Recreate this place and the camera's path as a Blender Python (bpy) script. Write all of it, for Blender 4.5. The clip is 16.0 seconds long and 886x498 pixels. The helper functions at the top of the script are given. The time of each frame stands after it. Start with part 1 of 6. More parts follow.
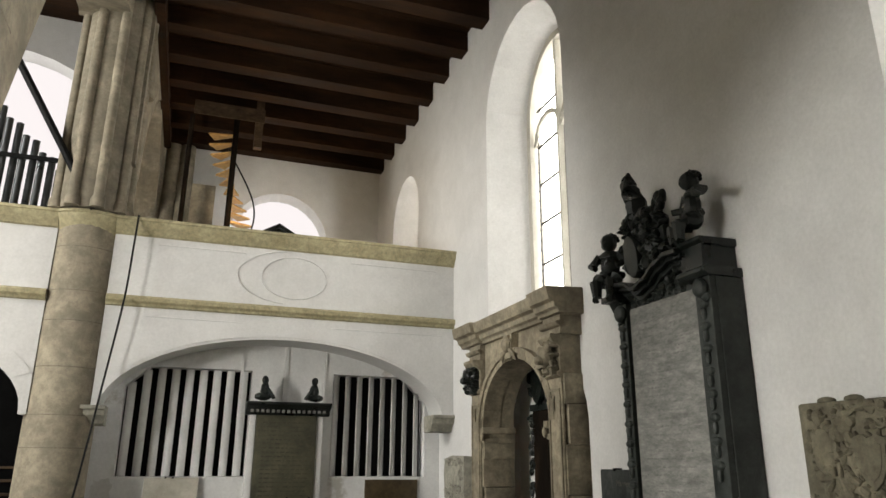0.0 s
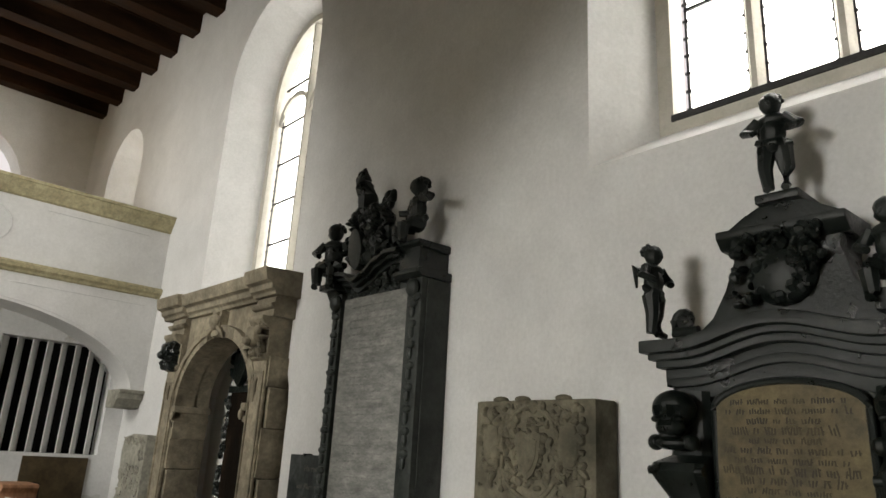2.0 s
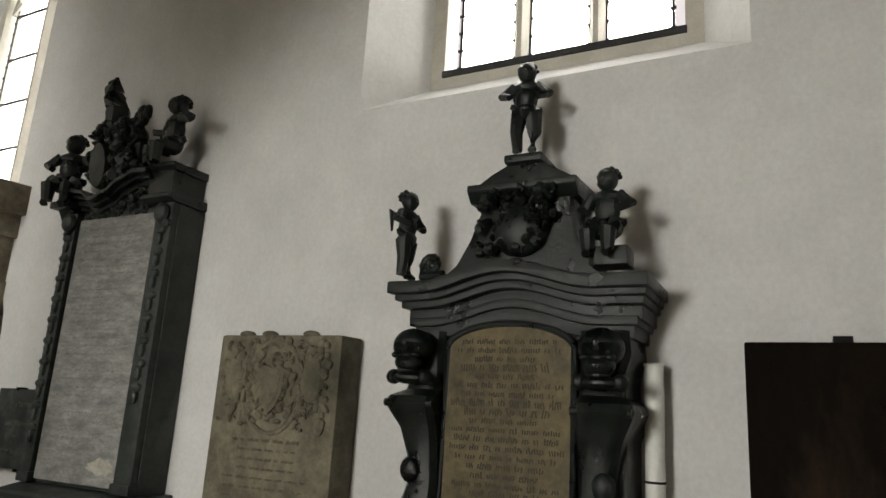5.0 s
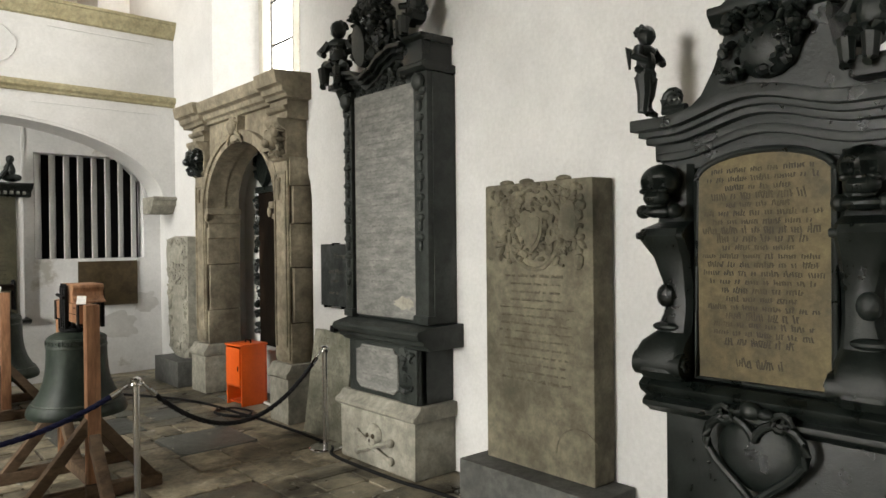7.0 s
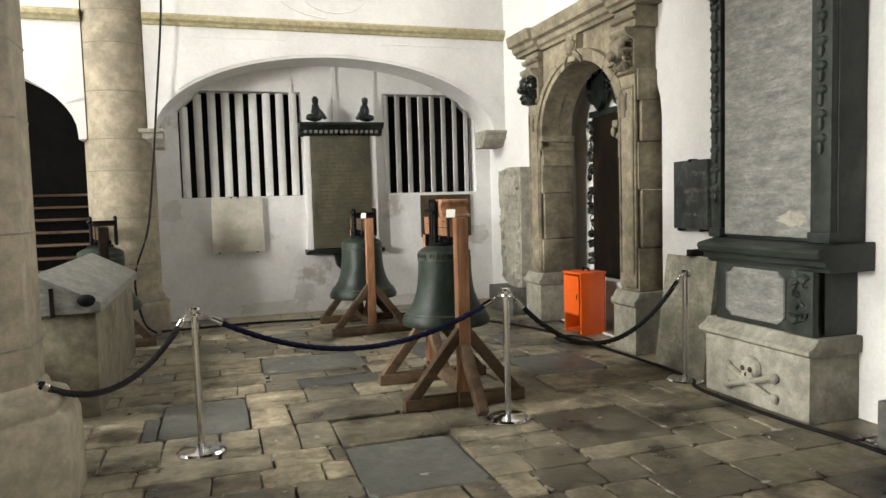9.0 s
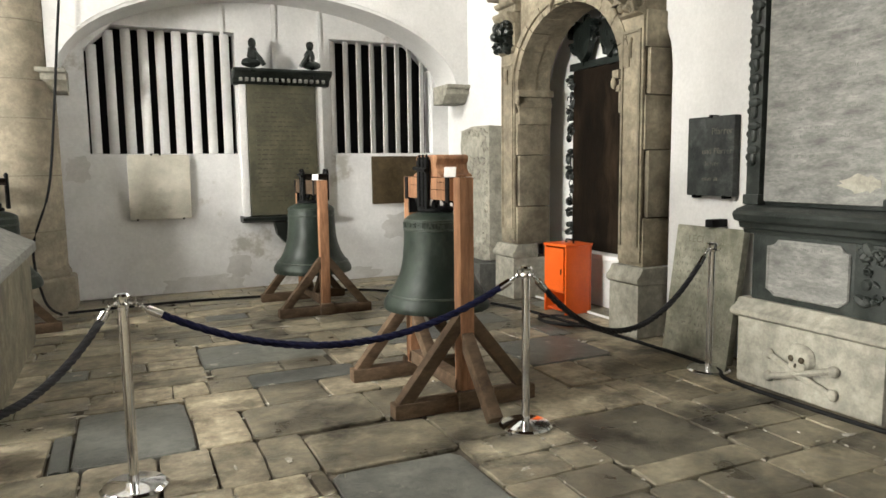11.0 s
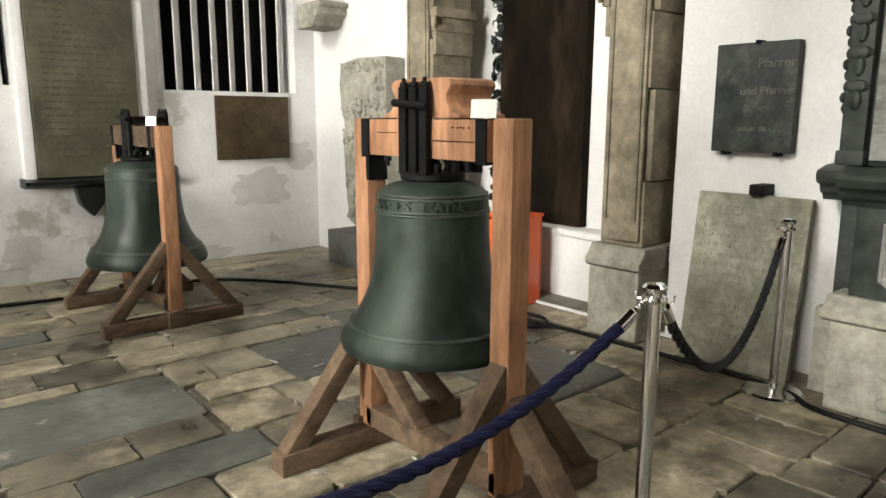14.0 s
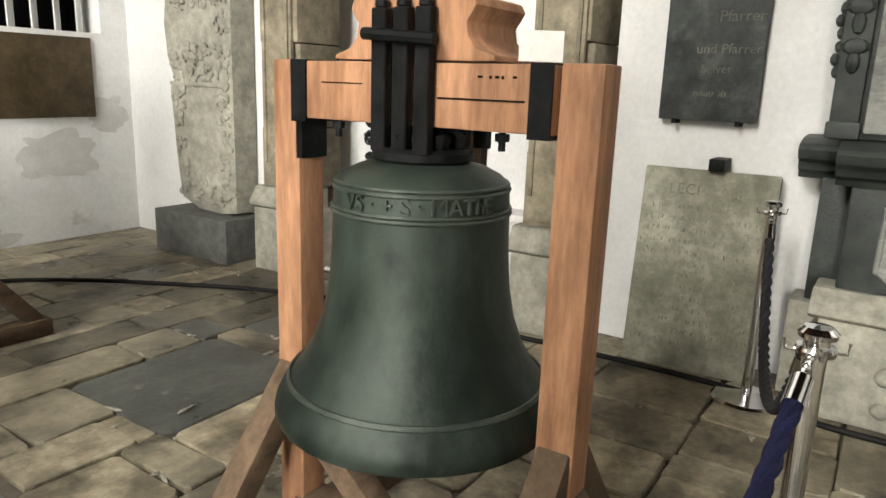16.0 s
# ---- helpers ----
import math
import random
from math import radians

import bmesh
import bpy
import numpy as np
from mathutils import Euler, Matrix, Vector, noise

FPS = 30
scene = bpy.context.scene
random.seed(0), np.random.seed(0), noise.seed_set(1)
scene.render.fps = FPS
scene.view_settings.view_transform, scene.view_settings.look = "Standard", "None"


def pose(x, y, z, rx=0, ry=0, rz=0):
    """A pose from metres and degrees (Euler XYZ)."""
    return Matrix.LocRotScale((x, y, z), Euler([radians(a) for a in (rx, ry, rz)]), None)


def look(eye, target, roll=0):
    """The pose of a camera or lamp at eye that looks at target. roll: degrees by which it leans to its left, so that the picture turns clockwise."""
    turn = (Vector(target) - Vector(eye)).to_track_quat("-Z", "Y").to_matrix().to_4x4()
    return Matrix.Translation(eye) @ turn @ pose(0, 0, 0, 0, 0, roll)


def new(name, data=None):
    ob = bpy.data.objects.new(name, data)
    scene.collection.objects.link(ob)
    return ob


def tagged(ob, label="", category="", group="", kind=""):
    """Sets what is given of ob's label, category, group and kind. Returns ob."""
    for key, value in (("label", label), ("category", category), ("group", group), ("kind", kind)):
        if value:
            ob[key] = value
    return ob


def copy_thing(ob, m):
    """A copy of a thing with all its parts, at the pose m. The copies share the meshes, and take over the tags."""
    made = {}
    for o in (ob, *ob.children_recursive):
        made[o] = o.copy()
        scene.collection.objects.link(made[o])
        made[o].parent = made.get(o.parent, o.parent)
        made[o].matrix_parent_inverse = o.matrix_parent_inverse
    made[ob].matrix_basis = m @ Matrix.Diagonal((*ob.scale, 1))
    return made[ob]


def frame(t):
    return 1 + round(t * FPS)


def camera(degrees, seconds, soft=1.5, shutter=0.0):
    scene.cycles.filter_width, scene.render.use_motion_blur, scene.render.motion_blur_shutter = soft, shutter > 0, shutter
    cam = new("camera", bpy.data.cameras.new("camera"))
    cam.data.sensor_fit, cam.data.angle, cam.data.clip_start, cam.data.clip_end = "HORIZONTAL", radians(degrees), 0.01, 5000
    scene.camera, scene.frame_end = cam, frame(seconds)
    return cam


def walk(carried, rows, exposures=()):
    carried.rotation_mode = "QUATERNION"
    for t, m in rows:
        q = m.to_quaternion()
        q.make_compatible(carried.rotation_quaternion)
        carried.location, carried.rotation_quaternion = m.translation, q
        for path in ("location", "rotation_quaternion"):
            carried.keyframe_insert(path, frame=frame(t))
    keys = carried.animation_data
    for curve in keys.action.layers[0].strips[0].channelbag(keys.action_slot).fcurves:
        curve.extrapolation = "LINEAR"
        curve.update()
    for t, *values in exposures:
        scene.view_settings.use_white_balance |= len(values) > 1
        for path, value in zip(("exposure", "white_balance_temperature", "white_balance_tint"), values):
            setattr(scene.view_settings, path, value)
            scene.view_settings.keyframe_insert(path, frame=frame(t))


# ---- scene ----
cam = camera(64.6, 16.0)
PATH = [
    (0, (0.702, 1.707, 2.072), (1.341, 3.512, 2.65), 0.4),
    (0.5, (0.711, 1.705, 2.047), (1.539, 3.436, 2.612), 1.5),
    (1, (0.723, 1.719, 2.042), (1.743, 3.346, 2.603), 2.5),
    (1.5, (0.732, 1.757, 2.033), (1.927, 3.26, 2.593), 2.9),
    (2, (0.731, 1.728, 2.015), (2.023, 3.141, 2.593), 3.2),
    (2.5, (0.753, 1.735, 2.003), (2.148, 3.034, 2.609), 3.2),
    (3, (0.752, 1.721, 2.005), (2.227, 2.929, 2.608), 3.5),
    (3.5, (0.762, 1.706, 1.994), (2.325, 2.794, 2.605), 3.7),
    (4, (0.776, 1.724, 1.948), (2.42, 2.686, 2.556), 4.3),
    (6.5, (0.702, 1.513, 1.981), (2.343, 2.653, 2.064), 1.1),
    (7, (0.572, 1.445, 2.0), (1.895, 2.945, 1.983), -0.6),
    (7.5, (0.445, 1.497, 1.838), (1.45, 3.226, 1.801), -0.1),
    (8, (0.34, 1.582, 1.78), (1.15, 3.408, 1.683), -1.0),
    (8.5, (0.302, 1.781, 1.731), (1.008, 3.648, 1.603), -1.2),
    (9, (0.267, 2.099, 1.685), (0.88, 3.998, 1.546), -1.6),
    (9.2, (0.293, 2.215, 1.683), (0.884, 4.115, 1.483), -0.5),
    (11.3, (0.089, 3.689, 1.602), (0.987, 5.459, 1.347), -1.2),
    (11.5, (0.074, 3.931, 1.603), (1.018, 5.67, 1.316), -1.5),
    (12, (0.135, 4.294, 1.612), (1.135, 6.0, 1.315), -1.6),
    (12.5, (0.179, 4.673, 1.582), (1.283, 6.32, 1.318), 0.1),
    (13, (0.153, 5.054, 1.597), (1.351, 6.63, 1.314), -0.5),
    (13.5, (0.22, 5.368, 1.559), (1.41, 6.946, 1.254), -0.7),
    (14, (0.327, 5.715, 1.539), (1.609, 7.206, 1.173), 0.2),
    (14.5, (0.381, 6.067, 1.534), (1.809, 7.419, 1.172), -0.1),
    (15, (0.495, 6.348, 1.505), (1.958, 7.661, 1.137), -0.0),
    (15.5, (0.613, 6.597, 1.499), (2.115, 7.847, 1.074), 1.5),
    (16, (0.674, 6.857, 1.489), (2.3, 7.927, 1.029), 2.0),
]
EXPOSURES = [(0, 0.22), (1.0, 0.16), (1.5, 0.08), (3.5, -0.22), (4.2, -0.27), (6.3, 0.68), (7.0, 0.72), (9.0, 1.04), (11.5, 1.3), (16, 1.3)]
walk(cam, [(t, look(eye, target, roll)) for t, eye, target, roll in PATH], EXPOSURES)

# ---- world, sky and the light that comes through the windows ----
W, G, B = 4.7, 12.45, 13.12          # aisle wall (x), gallery front (y), wall under the gallery (y)
TOP = 9.0                            # underside of the ceiling beams

world = bpy.data.worlds.new("sky")
scene.world = world
world.use_nodes = True
sky = world.node_tree.nodes.new("ShaderNodeTexSky")
sky.sky_type, sky.sun_disc, sky.sun_elevation, sky.sun_rotation = "NISHITA", False, radians(35), radians(250)
world.node_tree.nodes["Background"].inputs["Strength"].default_value = 0.12
world.node_tree.links.new(sky.outputs["Color"], world.node_tree.nodes["Background"].inputs["Color"])
sun_data = bpy.data.lights.new("sun", "SUN")
sun_data.energy, sun_data.angle, sun_data.color = 0.8, radians(20), (1.0, 0.97, 0.92)
sun = new("sun", sun_data)
sun.matrix_world = look((-20, -12, 18), (0, 6, 0))


PALE = (1.0, 0.972, 0.905)


def window_light(name, eye, target, sx, sy, watts, colour=(1.0, 0.98, 0.96)):
    """Daylight of one window opening."""
    data = bpy.data.lights.new(name, "AREA")
    data.shape, data.size, data.size_y, data.energy, data.color = "RECTANGLE", sx, sy, watts, colour
    ob = new(name, data)
    ob.matrix_world = look(eye, target)
    return ob


# aisle windows, the small one on the gallery, and the tall nave windows opposite
window_light("daylight_aisle_window", (5.47, 9.78, 6.4), (0, 9.78, 6.4), 3.0, 4.8, 230, PALE)
window_light("daylight_aisle_window", (5.47, 3.2, 6.4), (0, 3.2, 6.4), 3.4, 4.8, 520, PALE)
window_light("daylight_gallery_window", (5.47, 15.45, 6.7), (0, 15.45, 6.7), 1.8, 2.8, 200, PALE)
window_light("daylight_gallery_back_window", (2.3, 18.42, 6.9), (2.3, 10, 6.9), 3.2, 5.0, 30, PALE)
window_light("daylight_nave_window", (-9.05, 5.0, 2.7), (2, 5.0, 2.3), 2.0, 2.4, 900, PALE)
window_light("daylight_nave_window", (-9.05, 14.5, 2.6), (2, 14.5, 1.6), 2.5, 2.9, 8, PALE)
window_light("daylight_nave_high_window", (-9.05, 8.9, 9.0), (2, 8.9, 2.0), 2.5, 4.2, 900, PALE)
window_light("daylight_nave_west_window", (-5.0, 19.9, 8.2), (-5.0, 10, 8.2), 4.2, 5.6, 120, PALE)


# ---- building helpers ----
def box(bm, x0, x1, y0, y1, z0, z1, m=None):
    vs = [bm.verts.new((x, y, z)) for z in (z0, z1) for x, y in ((x0, y0), (x1, y0), (x1, y1), (x0, y1))]
    if m is not None:
        for v in vs:
            v.co = m @ v.co
    for f in ((3, 2, 1, 0), (4, 5, 6, 7), (0, 1, 5, 4), (1, 2, 6, 5), (2, 3, 7, 6), (3, 0, 4, 7)):
        bm.faces.new([vs[i] for i in f])
    return vs


def prism(bm, outline, place, a, b):
    """A closed outline (u, v) swept from depth a to b; place(u, v, d) gives the point."""
    lo = [bm.verts.new(place(u, v, a)) for u, v in outline]
    hi = [bm.verts.new(place(u, v, b)) for u, v in outline]
    n = len(outline)
    bm.faces.new(lo[::-1])
    bm.faces.new(hi)
    for i in range(n):
        bm.faces.new((lo[i], lo[(i + 1) % n], hi[(i + 1) % n], hi[i]))


def lathe(bm, profile, c, seg=24, a0=0.0, a1=2 * math.pi, sx=1.0, sy=1.0):
    full = abs(a1 - a0 - 2 * math.pi) < 1e-6
    n = seg if full else seg + 1
    rings = [[bm.verts.new((c[0] + sx * r * math.cos(a0 + (a1 - a0) * i / seg), c[1] + sy * r * math.sin(a0 + (a1 - a0) * i / seg), c[2] + z)) for i in range(n)] for r, z in profile]
    for p, q in zip(rings, rings[1:]):
        for i in range(seg):
            bm.faces.new((p[i], p[(i + 1) % n], q[(i + 1) % n], q[i]))
    if full:
        if profile[0][0] > 1e-4:
            bm.faces.new(rings[0][::-1])
        if profile[-1][0] > 1e-4:
            bm.faces.new(rings[-1])


def tube(bm, pts, r, seg=8, caps=True):
    pts = [Vector(p) for p in pts]
    rings = []
    for i, p in enumerate(pts):
        t = (pts[min(i + 1, len(pts) - 1)] - pts[max(i - 1, 0)]).normalized()
        u = t.cross(Vector((0, 0, 1)) if abs(t.z) < 0.95 else Vector((1, 0, 0))).normalized()
        v = t.cross(u)
        rr = r[i] if isinstance(r, (list, tuple)) else r
        rings.append([bm.verts.new(p + rr * (math.cos(k * 2 * math.pi / seg) * u + math.sin(k * 2 * math.pi / seg) * v)) for k in range(seg)])
    for p, q in zip(rings, rings[1:]):
        for k in range(seg):
            bm.faces.new((p[k], p[(k + 1) % seg], q[(k + 1) % seg], q[k]))
    if caps:
        bm.faces.new(rings[0][::-1])
        bm.faces.new(rings[-1])


def blob(bm, c, r, turn=None, seg=10, rings=7):
    m = Matrix.Translation(c) @ (turn or Matrix()) @ Matrix.Diagonal((*r, 1))
    bmesh.ops.create_uvsphere(bm, u_segments=seg, v_segments=rings, radius=1, matrix=m)


def beam(bm, a, b, w, h, up=(0, 0, 1)):
    """A squared timber from a to b."""
    a, b = Vector(a), Vector(b)
    t = (b - a).normalized()
    s = t.cross(Vector(up))
    if s.length < 1e-4:
        s = Vector((1, 0, 0))
    s.normalize()
    n = s.cross(t)
    vs = [bm.verts.new(p + i * s * w / 2 + j * n * h / 2) for p in (a, b) for i, j in ((-1, -1), (1, -1), (1, 1), (-1, 1))]
    for f in ((3, 2, 1, 0), (4, 5, 6, 7), (0, 1, 5, 4), (1, 2, 6, 5), (2, 3, 7, 6), (3, 0, 4, 7)):
        bm.faces.new([vs[i] for i in f])


def ruffle(bm, amount, scale):
    for v in bm.verts:
        v.co += amount * noise.noise_vector(v.co * scale)


def soften(bm, width=0.01, segments=2, angle=35):
    """Round the sharp edges."""
    bmesh.ops.recalc_face_normals(bm, faces=bm.faces)
    es = [e for e in bm.edges if len(e.link_faces) == 2 and e.calc_face_angle(0) > radians(angle)]
    bmesh.ops.bevel(bm, geom=es, offset=width, segments=segments, profile=0.6, affect="EDGES", clamp_overlap=True)


def mesh_of(name, bm, material, smooth=True):
    bmesh.ops.recalc_face_normals(bm, faces=bm.faces)
    data = bpy.data.meshes.new(name)
    bm.to_mesh(data)
    bm.free()
    data.materials.append(material)
    if smooth:
        data.polygons.foreach_set("use_smooth", [True] * len(data.polygons))
        data.set_sharp_from_angle(angle=radians(32))
    return data


LOOSE = {"lettering", "cartouche_lettering", "relief", "scrollwork", "arms_relief", "capital_carving", "carved_edge", "lead_edging", "pilaster_fillet", "crest", "crack", "ring_moulding"}


def part(name, bm, material, parent, label="", smooth=True):
    ob = new(name, mesh_of(name, bm, material, smooth))
    ob.parent = parent
    if label:
        ob["label"] = label
    if name in LOOSE:
        ob["kind"] = "stuff"
    return ob


def wpart(name, bm, material, parent, label="", smooth=True):
    """A part whose mesh is given in world coordinates."""
    ob = part(name, bm, material, parent, label, smooth)
    if parent.type == "EMPTY":
        ob.matrix_parent_inverse = Matrix.Translation(-parent.location)
    return ob


def solid(name, bm, material, label, category="", kind="", group="", smooth=True):
    return tagged(new(name, mesh_of(name, bm, material, smooth)), label, category, group, kind)


def thing(name, at, label, category, group="", kind=""):
    ob = new(name)
    ob.location = at
    ob.empty_display_size = 0.1
    return tagged(ob, label, category, group, kind)


def arch(half, spring, rise, base, n=16, point=0.0):
    """Outline (u, v) of an arched opening, from the lower left corner, anticlockwise seen with u to the right."""
    pts = [(-half, base), (half, base)]
    for i in range(n + 1):
        a = math.pi * i / n
        u, v = half * math.cos(a), math.sin(a)
        v = v * (1 - point) + point * (1 - abs(u / half)) ** 0.75 if point else v
        pts.append((u, spring + rise * v))
    return pts


def shifted(outline, du):
    return [(u + du, v) for u, v in outline]


def holed(bm, outer, holes, place, depth):
    """A wall face with holes: holes are (outline at the face, outline at the back, depth of the back, closed)."""
    def loop(pts, d):
        vs = [bm.verts.new(place(u, v, d)) for u, v in pts]
        return vs, [bm.edges.new((vs[i], vs[(i + 1) % len(vs)])) for i in range(len(vs))]

    def skirt(p, q):
        for i in range(len(p)):
            bm.faces.new((p[i], p[(i + 1) % len(p)], q[(i + 1) % len(q)], q[i]))
    for side in (0, 1):
        edges = []
        vs, es = loop(outer, depth * side)
        edges += es
        if side == 0:
            first = vs
        else:
            skirt(first, vs)
        for k, (near, far, d, closed) in enumerate(holes):
            if side == 0:
                p, es = loop(near, 0)
                edges += es
                q, _ = loop(far, d)
                skirt(p, q)
                if closed:
                    bm.faces.new(q)
            elif not closed:
                p, es = loop(far, depth)
                edges += es
        bmesh.ops.triangle_fill(bm, use_beauty=True, use_dissolve=False, edges=edges)
    bmesh.ops.remove_doubles(bm, verts=bm.verts, dist=0.0005)


def words(bm, text, size, place, depth=0.004):
    """Raised letters: place(u, v, d) sets each point on its surface; text is centred."""
    curve = bpy.data.curves.new("words", "FONT")
    curve.body, curve.size, curve.align_x, curve.extrude = text, size, "CENTER", depth
    ob = bpy.data.objects.new("words", curve)
    data = ob.to_mesh()
    verts = [bm.verts.new(place(v.co.x, v.co.y, v.co.z)) for v in data.vertices]
    for f in data.polygons:
        if len(set(f.vertices)) > 2:
            try:
                bm.faces.new([verts[i] for i in f.vertices])
            except ValueError:
                pass
    ob.to_mesh_clear()
    bpy.data.objects.remove(ob)
    bpy.data.curves.remove(curve)


# ---- materials ----
def mat(name, a, b, rough=0.7, metal=0.0, scale=3.0, fine=40.0, bump=0.15, stain=None, stain_at=(0.55, 0.75), stain_scale=0.9, vary=0.0, stretch=(1, 1, 1), rough_vary=0.15, coat=0.0, dist=0.02, spec=0.35):
    """Two tones mixed by cloudy noise, fine grain on top, optional stains with ragged edges, fine relief."""
    m = bpy.data.materials.new(name)
    m.use_nodes = True
    t = m.node_tree
    bsdf = t.nodes["Principled BSDF"]
    co = t.nodes.new("ShaderNodeTexCoord")
    mp = t.nodes.new("ShaderNodeMapping")
    mp.inputs["Scale"].default_value = stretch
    t.links.new(co.outputs["Object"], mp.inputs["Vector"])

    def tex(s, detail, rough_=0.6):
        n = t.nodes.new("ShaderNodeTexNoise")
        n.inputs["Scale"].default_value, n.inputs["Detail"].default_value, n.inputs["Roughness"].default_value = s, detail, rough_
        t.links.new(mp.outputs["Vector"], n.inputs["Vector"])
        return n.outputs["Fac"]

    def ramp(fac, lo, hi, ca, cb):
        r = t.nodes.new("ShaderNodeValToRGB")
        r.color_ramp.elements[0].position, r.color_ramp.elements[1].position = lo, hi
        r.color_ramp.elements[0].color, r.color_ramp.elements[1].color = (*ca, 1), (*cb, 1)
        t.links.new(fac, r.inputs["Fac"])
        return r.outputs["Color"]

    def mix(fac, c1, c2, mode="MIX"):
        n = t.nodes.new("ShaderNodeMix")
        n.data_type, n.blend_type = "RGBA", mode
        for sock, v in ((n.inputs["Factor"], fac), (n.inputs["A"], c1), (n.inputs["B"], c2)):
            if isinstance(v, (int, float)):
                sock.default_value = v
            elif isinstance(v, tuple):
                sock.default_value = (*v, 1)
            else:
                t.links.new(v, sock)
        return n.outputs["Result"]
    big, grain = tex(scale, 6), tex(fine, 8, 0.7)
    colour = ramp(big, 0.32, 0.68, a, b)
    colour = mix(0.35, colour, ramp(grain, 0.3, 0.7, (0.72, 0.72, 0.72), (1.15, 1.15, 1.15)), "MULTIPLY")
    wear = 0.1 if sum(b) > 1.3 or rough < 0.42 else 0.7          # blotches of hand size, fainter on paint and limewash
    colour = mix(wear, colour, ramp(tex(scale * 3.6, 10, 0.75), 0.4, 0.62, (0.62, 0.63, 0.62), (1.22, 1.21, 1.19)), "MULTIPLY")
    if stain:
        colour = mix(ramp(tex(stain_scale, 9, 0.65), stain_at[0], stain_at[1], (0, 0, 0), (1, 1, 1)), colour, stain)
    if vary:
        info = t.nodes.new("ShaderNodeObjectInfo")
        tone = ramp(info.outputs["Random"], 0.0, 1.0, (1 - vary,) * 3, (1 + vary, 1 + vary * 0.93, 1 + vary * 0.85))
        colour = mix(1.0, colour, tone, "MULTIPLY")
    t.links.new(colour, bsdf.inputs["Base Color"])
    rr = ramp(big, 0.3, 0.7, (max(rough - rough_vary, 0.02),) * 3, (min(rough + rough_vary, 1),) * 3)
    t.links.new(rr, bsdf.inputs["Roughness"])
    bsdf.inputs["Metallic"].default_value = metal
    bsdf.inputs["Specular IOR Level"].default_value = spec
    bsdf.inputs["Coat Weight"].default_value = coat
    bp = t.nodes.new("ShaderNodeBump")
    bp.inputs["Strength"].default_value, bp.inputs["Distance"].default_value = bump, dist
    t.links.new(mix(0.5, big, grain), bp.inputs["Height"])
    t.links.new(bp.outputs["Normal"], bsdf.inputs["Normal"])
    return m


M_PLASTER = mat("white_limewash", (0.57, 0.567, 0.555), (0.655, 0.652, 0.64), 0.9, scale=1.2, fine=30, bump=0.05, stain=(0.49, 0.486, 0.47), stain_at=(0.58, 0.8), stain_scale=0.6)
M_PLASTER_OLD = mat("patchy_limewash", (0.58, 0.58, 0.575), (0.7, 0.7, 0.69), 0.9, scale=1.6, fine=30, bump=0.2, stain=(0.4, 0.385, 0.35), stain_at=(0.60, 0.66), stain_scale=1.1)
M_STONE = mat("pale_sandstone", (0.19, 0.165, 0.122), (0.31, 0.275, 0.21), 0.85, scale=1.7, fine=45, bump=0.25, stain=(0.12, 0.105, 0.08), stain_at=(0.52, 0.74), vary=0.1)
M_PORTAL = mat("worn_brown_sandstone", (0.13, 0.11, 0.077), (0.33, 0.292, 0.215), 0.85, scale=2.6, fine=38, bump=0.45, stain=(0.06, 0.05, 0.035), stain_at=(0.53, 0.72), vary=0.14)
M_JOINT = mat("lime_joint", (0.15, 0.13, 0.098), (0.21, 0.185, 0.14), 0.9, scale=5, fine=40, bump=0.2)
M_CREAM = mat("cream_worn_stone", (0.38, 0.36, 0.3), (0.58, 0.56, 0.48), 0.85, scale=3.2, fine=40, bump=0.3, stain=(0.26, 0.24, 0.19), stain_at=(0.55, 0.75), stain_scale=2.4)
M_TABLETINK = mat("faded_olive_lettering", (0.038, 0.034, 0.021), (0.075, 0.067, 0.043), 0.7, scale=6, fine=40, bump=0.1)
M_OCHRE = mat("ochre_painted_moulding", (0.33, 0.29, 0.17), (0.42, 0.38, 0.24), 0.7, scale=4, fine=40, bump=0.12)
M_DARK = mat("dark_weathered_stone", (0.0022, 0.0036, 0.003), (0.012, 0.0165, 0.0145), 0.36, scale=6, fine=45, bump=0.42, stain=(0.034, 0.04, 0.036), stain_at=(0.56, 0.8), stain_scale=2.6, spec=0.34, rough_vary=0.16)
M_GREY = mat("grey_inscription_stone", (0.12, 0.12, 0.112), (0.25, 0.25, 0.232), 0.7, scale=4.5, fine=30, bump=0.35, stain=(0.30, 0.30, 0.285), stain_at=(0.58, 0.8), stretch=(1, 1, 2.6))
M_SLABSTONE = mat("buff_grave_slab", (0.1, 0.091, 0.062), (0.24, 0.217, 0.158), 0.85, scale=3.0, fine=40, bump=0.55, stain=(0.055, 0.052, 0.036), stain_at=(0.5, 0.7), stain_scale=1.7)
M_GILT = mat("tarnished_gilt_panel", (0.075, 0.06, 0.03), (0.15, 0.122, 0.064), 0.5, scale=3, fine=50, bump=0.3, stain=(0.04, 0.032, 0.018), stain_at=(0.52, 0.75), stain_scale=2.4, spec=0.2)
M_CUT = mat("brown_cut_lettering", (0.10, 0.088, 0.06), (0.19, 0.17, 0.122), 0.85, scale=6, fine=40, bump=0.2)
M_INK_AND_SHADE = mat("dark_brown_lettering_and_shade", (0.027, 0.02, 0.01), (0.068, 0.053, 0.028), 0.7, scale=5, fine=40, bump=0.1)
M_PALEINK = mat("pale_lettering", (0.05, 0.052, 0.048), (0.16, 0.15, 0.12), 0.8, scale=14, fine=40, bump=0.1)
